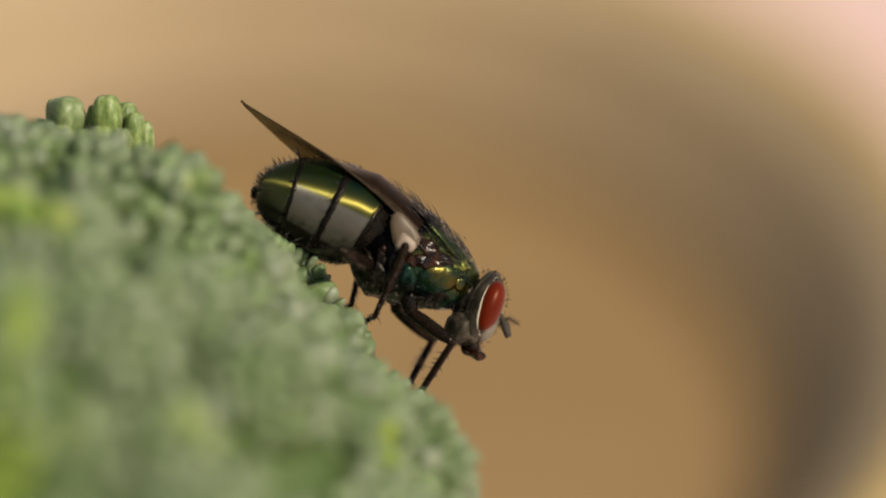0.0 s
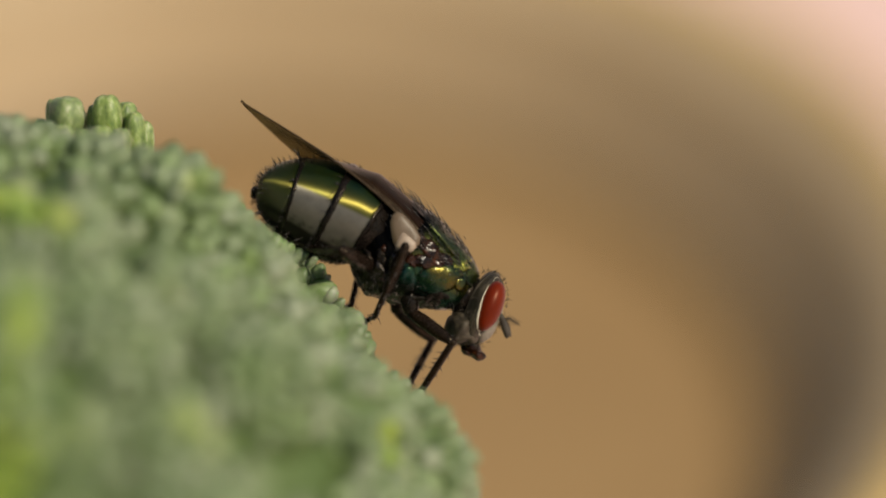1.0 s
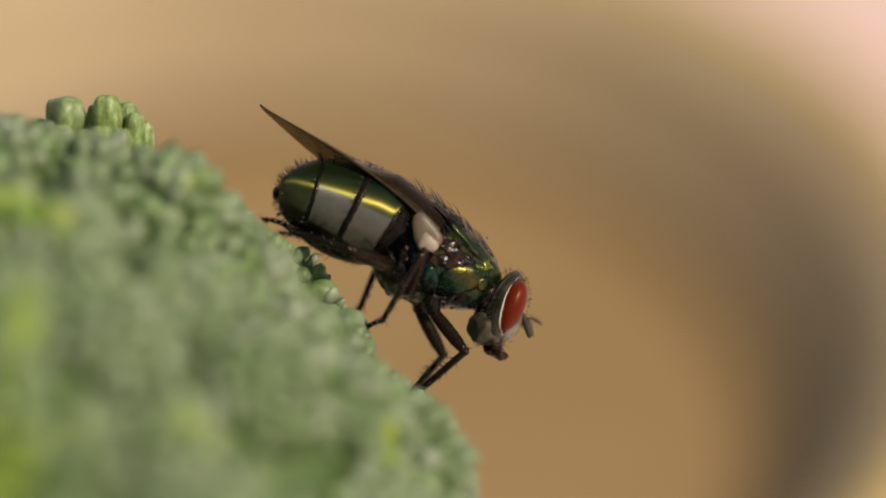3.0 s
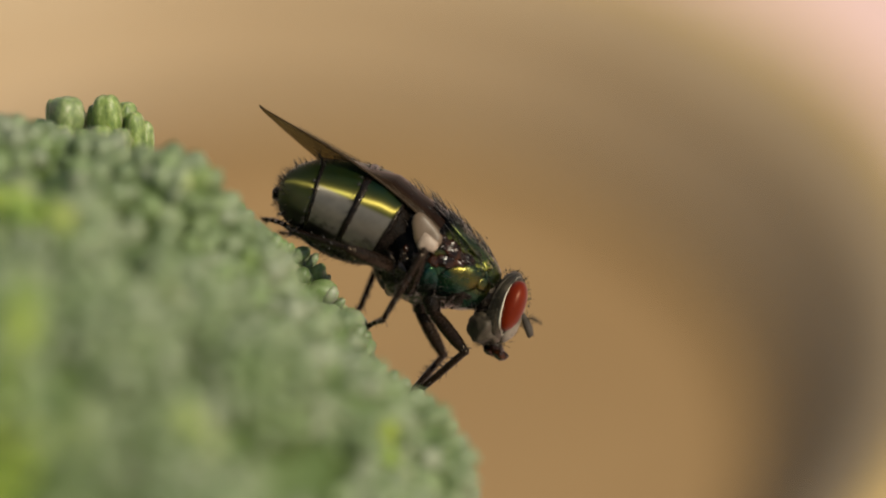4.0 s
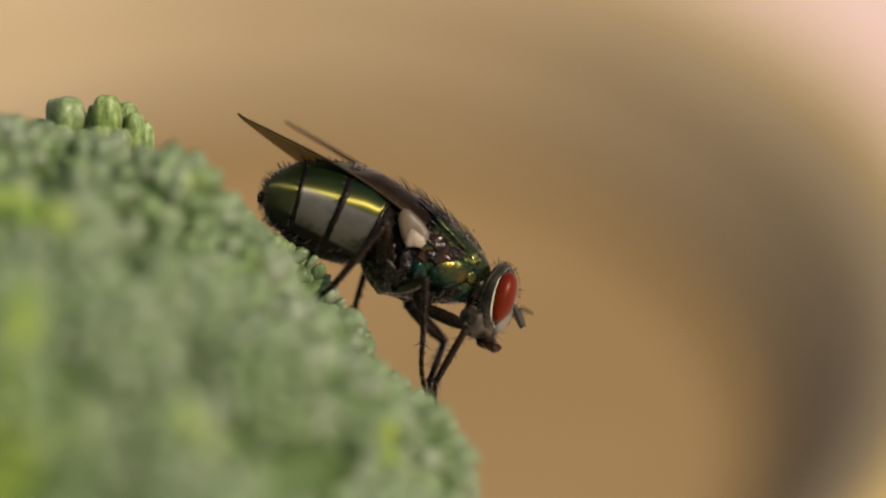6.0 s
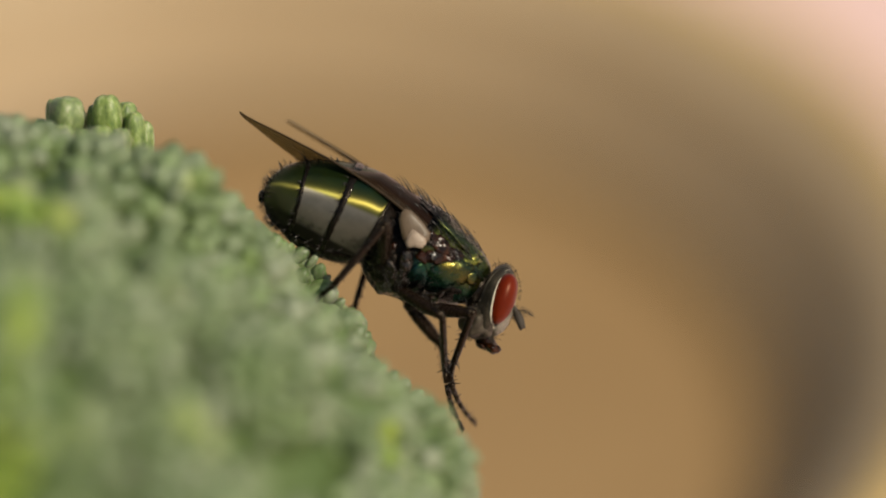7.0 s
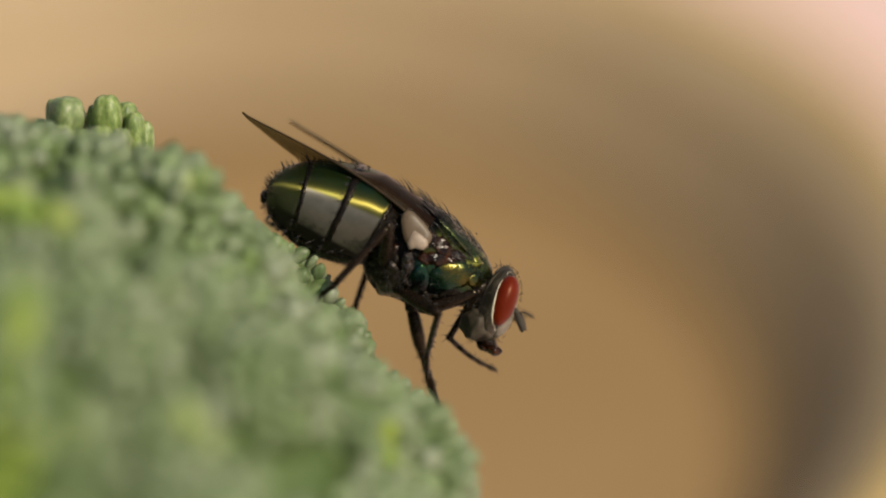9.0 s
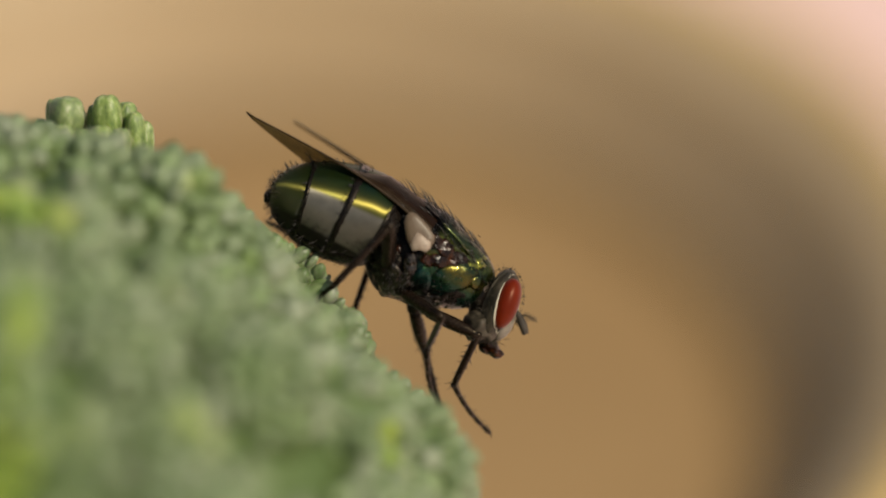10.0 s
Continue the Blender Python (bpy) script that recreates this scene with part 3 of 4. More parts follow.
def abdomen():
    # tip, two seams and the waist
    spine = [(466, 350, 5, 17, 17), (474, 350, 6, 35, 40), (496, 351, 9, 56, 68), (526, 355, 13, 71, 86),
             (560, 363, 18, 82, 95), (594, 373, 22, 88, 99), (628, 382, 27, 88, 100), (664, 397, 29, 80, 92), (700, 416, 31, 62, 72)]
    lay = Matrix.Translation(g(594, 373)) @ Matrix.Rotation(radians(17.5), 4, "Y")   # the body's own length lies along x
    names = [(0, 3, "tail_segment"), (3, 5, "abdomen_segment"), (5, 7, "abdomen_segment"), (7, 8, "abdomen_segment")]
    for a, b, name in names:
        st = fitted(spine[a:b + 1], 6)
        m = len(st) - 1
        shaped = []
        for i, (x, y, s, h, w) in enumerate(st):
            t = i / m
            swell = 1 + 0.008 * math.exp(-(t / 0.10) ** 2) - 0.009 * math.exp(-((1 - t) / 0.05) ** 2)
            if a == 0:
                swell = 1 - 0.035 * math.exp(-((1 - t) / 0.05) ** 2)
            shaped.append((x, y, s, h * swell, w * swell))
        verts, faces = loft(hoops(shaped, 48))
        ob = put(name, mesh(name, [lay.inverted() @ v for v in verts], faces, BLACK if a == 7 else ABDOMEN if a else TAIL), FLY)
        ob.matrix_basis = lay
        if a:
            band = [(x, y, s, h * q, w * q) for (x, y, s, h, w), q in zip((st[0], st[0], st[2], st[3]) if a == 5 else (st[0], st[0], st[1], st[2]), (0.97, 1.026, 1.022, 0.97))]
            band[1] = tuple(p + (q - p) * 0.05 for p, q in zip(band[1], band[2]))
            put("segment_margin", mesh("segment_margin", *uneven(loft(hoops(band, 64)), 1.8 * STEP, 7000), BLACK), FLY, "narrow black hind margin")
    # dark underside plates and tail lobes
    under = fitted([(490, 395, 25, 8, 30), (520, 417, 25, 17, 48), (570, 440, 16, 20, 56), (625, 448, 10, 22, 52), (670, 440, 5, 16, 40)], 5)
    put("belly", mesh("belly", *loft(hoops(under, 24)), BLACK), FLY)
    tail = join(ball(g(463, 351, -4), g(709, 430), (0, 8 * STEP, 0), g(700, 441)), ball(g(460, 357, 6), g(706, 430), (0, 6 * STEP, 0), g(700, 437)))
    put("tail_lobes", mesh("tail_lobes", *tail, BLACK), FLY)
    # bristles: a row along each seam and a fringe at the tail
    rnd = random.Random(5)
    hairs = []
    for i, (x, y, s, h, w) in enumerate(fitted(spine, 4)):
        if i > 22:
            break
        dense = 20 if i < 8 else 9
        for k in range(dense):
            a = rnd.uniform(-2.6, 2.6) if i < 7 else rnd.uniform(-0.7, 0.7)
            sl = radians(s)
            up = Vector((math.sin(sl), 0, math.cos(sl)))
            c = g(x, y)
            n = up * math.cos(a) + Vector((0, -math.sin(a), 0))
            root = c + up * h * STEP * math.cos(a) + Vector((0, -w * STEP * math.sin(a), 0))
            long = rnd.uniform(8, 17) if i < 9 else rnd.uniform(6, 12)
            tip = root + (n * 0.8 + Vector((-0.75, 0, 0.05))) * long * STEP
            hairs.append(hair(root, tip, 0.55 * STEP))
    for x, y, s, h, w in (spine[3], spine[5]):
        sl = radians(s)
        up = Vector((math.sin(sl), 0, math.cos(sl)))
        for k in range(38):
            a = rnd.uniform(-2.7, 2.7)
            n = up * math.cos(a) + Vector((0, -math.sin(a), 0))
            root = g(x, y) + up * h * STEP * math.cos(a) + Vector((0, -w * STEP * math.sin(a), 0))
            hairs.append(hair(root, root + (n * 0.35 + Vector((-0.9, 0, 0.1))) * rnd.uniform(6, 15) * STEP, rnd.uniform(0.5, 1.1) * STEP))
    hairs.append(hair(g(538, 288, -20), g(530, 262, -26), 1.9 * STEP))
    for k in range(150):
        x, y, s, h, w = rnd.choice(fitted(spine[1:8], 5))
        sl, a = radians(s), math.pi + rnd.uniform(-0.75, 0.75)
        up = Vector((math.sin(sl), 0, math.cos(sl)))
        n = up * math.cos(a) + Vector((0, -math.sin(a), 0))
        root = g(x, y) + up * h * STEP * math.cos(a) + Vector((0, -w * STEP * math.sin(a), 0))
        hairs.append(hair(root, root + (n * 0.7 + Vector((-0.7, 0, 0))) * rnd.uniform(7, 18) * STEP, rnd.uniform(0.5, 0.9) * STEP, 0.0))
    hairs.append(hair(g(540, 290, -40), g(524, 270, -52), 1.7 * STEP))
    put("abdomen_bristles", mesh("abdomen_bristles", *join(*hairs), HAIR), FLY)


def thorax():
    way, up = Vector((0.84, 0, -0.54)), Vector((0.54, 0, 0.84))
    mid = g(750, 440)
    rows = [(-112, 40, -40), (-98, 58, -62), (-76, 70, -88), (-50, 74, -104), (-24, 74, -109), (4, 74, -100), (40, 66, -82), (80, 57, -64), (112, 42, -44), (128, 22, -16)]
    st = fitted(rows, 4)
    rings = []
    n = 44
    for s, top, bot in st:
        c, h = (top + bot) / 2, (top - bot) / 2
        wide = h * 0.98
        ring = []
        for j in range(n):
            a = 2 * math.pi * j / n
            # flat back, full flanks, a groove below the wing base
            side = math.sin(a)
            dent = 1 - 0.07 * math.exp(-((math.cos(a) - 0.15) / 0.16) ** 2) * (1 if abs(side) > 0.2 else 0)
            ring.append(mid + way * s * STEP + up * (c + h * math.cos(a)) * STEP + Vector((0, wide * side * dent * STEP, 0)))
        rings.append(ring)
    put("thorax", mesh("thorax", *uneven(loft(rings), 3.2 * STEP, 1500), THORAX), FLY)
    # plates of the flank, raised from the shell and each with its own gloss
    def flank(x, y):
        r = g(x, y) - mid
        s, v = r.dot(way) / STEP, r.dot(up) / STEP
        for (s0, t0, b0), (s1, t1, b1) in zip(st, st[1:]):
            if s0 <= s <= s1:
                k = (s - s0) / (s1 - s0)
                top, bot = t0 + (t1 - t0) * k, b0 + (b1 - b0) * k
                c, h = (top + bot) / 2, (top - bot) / 2
                return -0.98 * h * math.sqrt(max(0.02, 1 - ((v - c) / h) ** 2))
        return -25.0

    plates = [(797, 483, 46, 27, -18, 6, "flank_plate", THORAX), (738, 494, 20, 32, 12, 5, "flank_plate", THORAX),
              (837, 457, 12, 23, 62, 3, "shoulder_plate", GOLD), (836, 490, 12, 15, 20, 5, "shoulder_plate", THORAX),
              (776, 428, 32, 14, 42, 4, "wing_base", RUST), (776, 456, 30, 12, 8, 4, "wing_base", RUST), (806, 448, 16, 12, 30, 3, "wing_base", RUST),
              (745, 455, 14, 9, 70, 4, "wing_base", RUST), (672, 488, 34, 20, 70, 6, "hind_plate", BLACK), (692, 455, 22, 8, 80, 4, "hind_plate", BLACK),
              (702, 498, 20, 27, 30, 6, "hind_plate", WET), (662, 455, 26, 16, 60, 6, "hind_plate", BLACK), (718, 462, 12, 22, 10, 6, "hind_plate", WET),
              (690, 478, 13, 20, -8, 8, "hind_plate", WET), (712, 520, 26, 12, 12, 6, "lower_plate", WET), (676, 505, 14, 16, 20, 7, "hind_plate", WET), (760, 526, 30, 12, 4, 4, "lower_plate", WET),
              (728, 522, 16, 9, 10, 5, "lower_plate", HEAD), (790, 520, 32, 11, -18, 5, "lower_plate", BLACK)]
    for x, y, a, b, turn, lift, name, mat in plates:
        t = radians(turn)
        rings = []
        for f in (1.0, 0.94, 0.82, 0.68, 0.53, 0.38, 0.22, 0.04):
            ring = []
            for j in range(32):
                u, v = a * f * math.cos(j * math.pi / 16), b * f * math.sin(j * math.pi / 16)
                px, py = x + u * math.cos(t) - v * math.sin(t), y + u * math.sin(t) + v * math.cos(t)
                ring.append(g(px, py, flank(px, py) + 2 - (lift + 2) * (1 - f ** 4) ** 0.6))
            rings.append(ring)
        put(name, mesh(name, *uneven(loft(rings), (4.5 if mat is RUST else 1.4 if mat is THORAX else 4.5) * STEP, 4600 if mat is RUST else 4200), mat), FLY)
    ridge = tube([g(742, 360, -58), g(770, 385, -64), g(800, 415, -64), g(822, 440, -54)], [1.5 * STEP, 2.6 * STEP, 2.8 * STEP, 1.6 * STEP], 8)
    put("side_ridge", mesh("side_ridge", *uneven(ridge, 2 * STEP, 5000), THORAX), FLY)
    halt = ball(g(697, 437, -82), g(706, 430), (0, 6 * STEP, 0), g(700, 439))
    put("haltere", mesh("haltere", *halt, RUST), FLY, "rust-brown knobbed haltere")
    # bristles on the back and flanks
    rnd = random.Random(8)
    hairs = []
    for s, top, bot in st[4:-3]:
        for k in range(19):
            a = rnd.uniform(-1.35, 1.35)
            c, h = (top + bot) / 2, (top - bot) / 2
            root = mid + way * s * STEP + up * (c + h * math.cos(a)) * STEP + Vector((0, -h * 0.98 * math.sin(a) * STEP, 0))
            out = up * math.cos(a) + Vector((0, -math.sin(a), 0))
            long = rnd.choice((9, 11, 14, 18, 22, 36))
            hairs.append(hair(root, root + (out * 0.42 - way * 0.95) * long * STEP, (0.6 if long < 30 else 1.25) * STEP))
    for k in range(60):
        x, y = rnd.uniform(690, 830), rnd.uniform(500, 530)
        root = g(x, y - 4 + (x - 760) * 0.02, rnd.uniform(-50, -10))
        hairs.append(hair(root, root + Vector((rnd.uniform(-0.4, 0.4), -0.3, -1)) * rnd.uniform(8, 18) * STEP, 0.7 * STEP))
    for k in range(90):
        x, y = rnd.uniform(672, 728), rnd.uniform(470, 512)
        root = g(x, y, flank(x, y) - 3)
        hairs.append(hair(root, root + Vector((rnd.uniform(-0.7, 0.1), -0.5, -0.9)) * rnd.uniform(7, 14) * STEP, 0.6 * STEP))
    for k in range(46):
        x, y = rnd.uniform(735, 850), rnd.uniform(395, 505)
        root = g(x, y, flank(x, y) - 3)
        hairs.append(hair(root, root + Vector((rnd.uniform(-0.9, -0.1), -0.55, rnd.uniform(-0.2, 0.8))) * rnd.uniform(8, 22) * STEP, rnd.uniform(0.6, 1.0) * STEP))
    put("thorax_bristles", mesh("thorax_bristles", *join(*hairs), HAIR), FLY)


def head():
    tall = Vector((-0.31, 0, -0.95))      # from the crown to the mouth
    front = Vector((0.95, 0, -0.31))
    c = g(876, 528)
    put("head", mesh("head", *uneven(ball(c, front * 28 * STEP, (0, 68 * STEP, 0), tall * 67 * STEP, 48, 32, 0.9), 2.5 * STEP, 2600), HEAD), FLY, "grey-dusted head")
    put("neck", mesh("neck", *tube([g(822, 485), g(842, 505), g(862, 520)], [36 * STEP, 38 * STEP, 36 * STEP], 20), BLACK), FLY)
    lower = ball(g(848, 566), front * 33 * STEP, (0, 55 * STEP, 0), tall * 33 * STEP, 40, 26)
    put("face", mesh("face", *uneven(ball(g(887, 548), front * 22 * STEP, (0, 42 * STEP, 0), tall * 44 * STEP, 24, 16), 2 * STEP, 2500), SILVER), FLY, "silvery grey face")
    put("cheek", mesh("cheek", *uneven(lower, 6 * STEP, 3000), HEAD), FLY)
    for side in (-1, 1):
        ec = g(890, 525, side * 46)
        bulge = Vector((0, side * 30 * STEP, 0))
        put("eye", mesh("eye", *ball(ec, front * 22.5 * STEP, bulge, tall * 46.5 * STEP, 36, 24, 0.92), EYE_RED), FLY, "dark red compound eye")
        n = 40
        # the border runs where the eye comes out of the head
        ring, thick = [], []
        for j in range(n + 1):
            a = 1.35 + 3.2 * j / n
            at, deep = 1.0, 46.0
            for k in range(60, 116):
                f = k / 100
                off = front * 22.5 * f * math.cos(a) + tall * 46.5 * f * math.sin(a)
                rel = (g(890, 525) - c) / STEP + off
                shell = 68 * math.sqrt(max(0.0, 1 - (rel.dot(front) / 28) ** 2 - (rel.dot(tall) / 67) ** 2))
                at, deep = f, max(shell, 44.0)
                if 46 + 30 * math.sqrt(max(0.0, 1 - f * f)) <= shell + 0.5:
                    break
            w = 0.2 + 1.8 * math.sin(math.pi * (j / n) ** 0.65) ** 1.2
            at += w * 0.7 / 30
            p = g(890, 525) + (front * 22.5 * math.cos(a) + tall * 46.5 * math.sin(a)) * at * STEP
            ring.append(Vector((p.x, side * (deep + 0.5) * STEP, p.z)))
            thick.append(w * STEP)
        put("eye_border", mesh("eye_border", *uneven(tube(ring, thick, 8), 0.7 * STEP, 5000), CREAM), FLY, "cream eye border")
        collar = []
        for j in range(n + 1):
            a = 2 * math.pi * j / n
            collar.append(ec - front * 9 * STEP + Vector((0, -side * 8 * STEP, 0)) + front * 27 * STEP * math.cos(a) + tall * 55 * STEP * math.sin(a))
        put("head_collar", mesh("head_collar", *uneven(tube(collar, [(0.8 + 1.8 * max(0.0, -math.cos(2 * math.pi * j / n + 0.4))) * STEP for j in range(n + 1)], 8), 1.6 * STEP, 3000), HEAD), FLY, "dusty rim behind the eye")
        part = join(tube([g(896, 524, side * 10), g(910, 540, side * 13), g(916, 550, side * 15), g(921, 562, side * 16), g(925, 574, side * 16), g(922, 579, side * 16)],
                         [3 * STEP, 4 * STEP, 6.5 * STEP, 7.5 * STEP, 6.5 * STEP, 2 * STEP], 10),
                    tube([g(915, 546, side * 18), g(928, 545, side * 24), g(943, 554, side * 28)], [0.8 * STEP, 0.6 * STEP, 0.25 * STEP], 5))
        antenna = put("antenna", mesh("antenna", *uneven(part, 1.1 * STEP, 6000), ANTENNA), FLY, "dark brown club-shaped antenna")
        plume = []
        for k in range(9):
            u = k / 8
            x, y = 919 + 22 * u, 545.5 + 6.5 * u * u
            for up in (-1, 1):
                plume.append(hair(g(x, y, side * (20 + 8 * u)), g(x + 7, y + up * (11 - 7 * u) + 2, side * (22 + 9 * u)), 0.45 * STEP))
        for k in range(40):
            u = (k * 0.618) % 1
            x, y = 908 + 17 * u, 538 + 38 * u
            a = k * 2.4
            root = g(x + 4 * math.cos(a), y, side * (13 + 4 * math.sin(a)))
            plume.append(hair(root, root + Vector((math.cos(a), 0.5 * math.sin(a), -0.6)) * 5.5 * STEP, 0.45 * STEP))
        put("arista_plume", mesh("arista_plume", *join(*plume), ANTENNA), antenna)
    mouth = join(tube([g(858, 590), g(866, 602), g(870, 612)], [17 * STEP, 13 * STEP, 12 * STEP], 14),
                 ball(g(874, 613, -8), g(714, 434), (0, 14 * STEP, 0), g(697, 438)), ball(g(852, 607, -8), g(709, 435), (0, 9 * STEP, 0), g(698, 435)))
    put("proboscis", mesh("proboscis", *uneven(mouth, 4 * STEP, 4000), RUST), FLY, "short dark brown proboscis")
    rnd = random.Random(4)
    hairs = []
    for k in range(170):
        a = rnd.uniform(0, 6.28)
        dd = rnd.uniform(-0.8, 0.8)
        n = (front * math.cos(a) * 34 + tall * math.sin(a) * 66) * math.sqrt(1 - dd * dd) * STEP + Vector((0, dd * 70 * STEP, 0))
        if math.cos(a) < -0.55:
            continue
        long = rnd.uniform(3, 7)
        hairs.append(hair(c + n, c + n + (n.normalized() + Vector((0.1, 0, 0.15))) * long * STEP, 0.3 * STEP))
    for x, y, ex, ey in ((878, 470, 871, 455), (884, 466, 881, 450), (895, 470, 901, 456), (905, 482, 918, 470), (912, 500, 927, 492), (914, 515, 930, 512),
                         (840, 585, 826, 590), (845, 592, 834, 602), (880, 596, 892, 600), (888, 590, 900, 588)):
        hairs.append(hair(g(x, y, -14), g(ex, ey, -24), 0.65 * STEP))
    fuzz = []
    for k in range(700):
        a, dd = rnd.uniform(0, 6.28), rnd.uniform(-0.97, 0.2)
        way = front * math.cos(a) * math.sqrt(1 - dd * dd) + tall * math.sin(a) * math.sqrt(1 - dd * dd) + Vector((0, dd, 0))
        if way.dot(front) > 0.25 and abs(dd) > 0.3:
            continue
        n = front * way.dot(front) * 40 * STEP + tall * way.dot(tall) * 68 * STEP + Vector((0, dd * 68 * STEP, 0))
        fuzz.append(hair(c + n, c + n + (way + tall * 0.5) * rnd.uniform(3, 7) * STEP, 0.45 * STEP))
    for k in range(260):
        x, y = rnd.uniform(826, 880), rnd.uniform(555, 598)
        root = g(x, y, -34 + abs(x - 852) * 0.6 + abs(y - 575) * 0.5)
        fuzz.append(hair(root, root + Vector((rnd.uniform(-0.7, 0.3), -0.5, -0.8)) * rnd.uniform(4, 9) * STEP, 0.5 * STEP))
    put("head_fuzz", mesh("head_fuzz", *join(*fuzz), HEAD), FLY)
    put("head_bristles", mesh("head_bristles", *join(*hairs), HAIR), FLY)


def wing(side, length, droop, arch):
    """A wing folded back: built from its hinge along -x, the hind part lying inward over the back, with veins."""
    chord = 112
    n, rows = 40, 9

    def place(u, v):
        width = chord * (math.sin(math.pi * min(1.0, 0.10 + 0.90 * u ** 1.12)) ** 0.62) * (1 - 0.28 * u * u)
        across = v * max(width, 1.0)
        twist = min(1.0, max(0.0, (u - 0.30) / 0.35))
        sag = (-4 * math.sin(math.pi * v) * math.sin(math.pi * u) + 1.5 * math.sin(v * 9 + u * 5)) * min(1.0, droop * 3) + arch * math.sin(math.pi * u ** 0.8)
        # near the root the blade climbs the flank first and then lies over the back
        over = min(1.0, across / 70)
        climb = 38 * droop / 0.36 * (1 - twist) * math.sin(over * math.pi / 2)
        inward = across * 0.92 * (over if droop else 1.0) ** (1 - twist)
        return Vector((-u * length - 4 * v * (1 - v), -side * inward, sag + climb - across * droop * twist)) * STEP
    rings = [[place(i / n, j / (rows - 1)) for j in range(rows)] for i in range(n + 1)]
    thick = 1.2 * STEP
    verts, faces = [], []
    for layer in (1, -1):
        k = len(verts)
        verts += [p + Vector((0, 0, layer * thick * 0.5)) for r in rings for p in r]
        for i in range(n):
            for j in range(rows - 1):
                q = (k + i * rows + j, k + i * rows + j + 1, k + (i + 1) * rows + j + 1, k + (i + 1) * rows + j)
                faces.append(q if layer > 0 else q[::-1])
    ob = new("wing", mesh("wing", verts, faces, WING))
    ob.parent = FLY
    tagged(ob, "smoky brown folded wing with dark veins")
    lines = [[(i / 20, 0.0) for i in range(21)], [(0.03 + 0.9 * i / 14, 0.10 + 0.10 * i / 14) for i in range(15)],
             [(0.05 + 0.9 * i / 14, 0.16 + 0.22 * i / 14) for i in range(15)], [(0.06 + 0.8 * i / 14, 0.25 + 0.35 * i / 14) for i in range(15)],
             [(0.08 + 0.6 * i / 14, 0.4 + 0.5 * i / 14) for i in range(15)], [(0.50, 0.3 + 0.05 * i) for i in range(5)], [(0.72, 0.31 + 0.05 * i) for i in range(5)]]
    for k, line in enumerate(lines):
        r = (3.4 if side < 0 else 7.0) if k == 0 else 0.6
        pts = [place(u, v) for u, v in line]
        radii = [r * STEP * (1 - 0.72 * i / len(pts)) for i in range(len(pts))]
        put("vein", mesh("vein", *tube(pts, radii, 6), VEIN), ob)
    return ob


def calypter():
    """Two pale lobes behind the wing base."""
    for pts, lift in (([(704, 388), (708, 376), (716, 369), (726, 372), (737, 383), (750, 397), (760, 412), (758, 424), (748, 434), (732, 437), (718, 434), (711, 420), (707, 404)], 0),
                      ([(729, 404), (740, 411), (752, 421), (754, 431), (746, 440), (733, 437), (720, 439), (716, 428), (721, 415)], 4)):
        n = len(pts)
        cx, cy = sum(p[0] for p in pts) / n, sum(p[1] for p in pts) / n
        rings = [[g(cx + (x - cx) * f, cy + (y - cy) * f, deep - lift) for x, y in pts]
                 for f, deep in ((1.0, -80), (1.01, -91), (0.95, -94), (0.6, -96), (0.08, -96.5))]
        put("calypter", mesh("calypter", *uneven(loft(rings), 1.5 * STEP, 2500), LOBE if lift else LOBE_THIN), FLY, "pale beige calypter lobe")


abdomen()
thorax()
head()
NEAR_WING, FAR_WING = wing(-1, 386, 0.31, 15), wing(1, 308, 0.0, 4)
calypter()


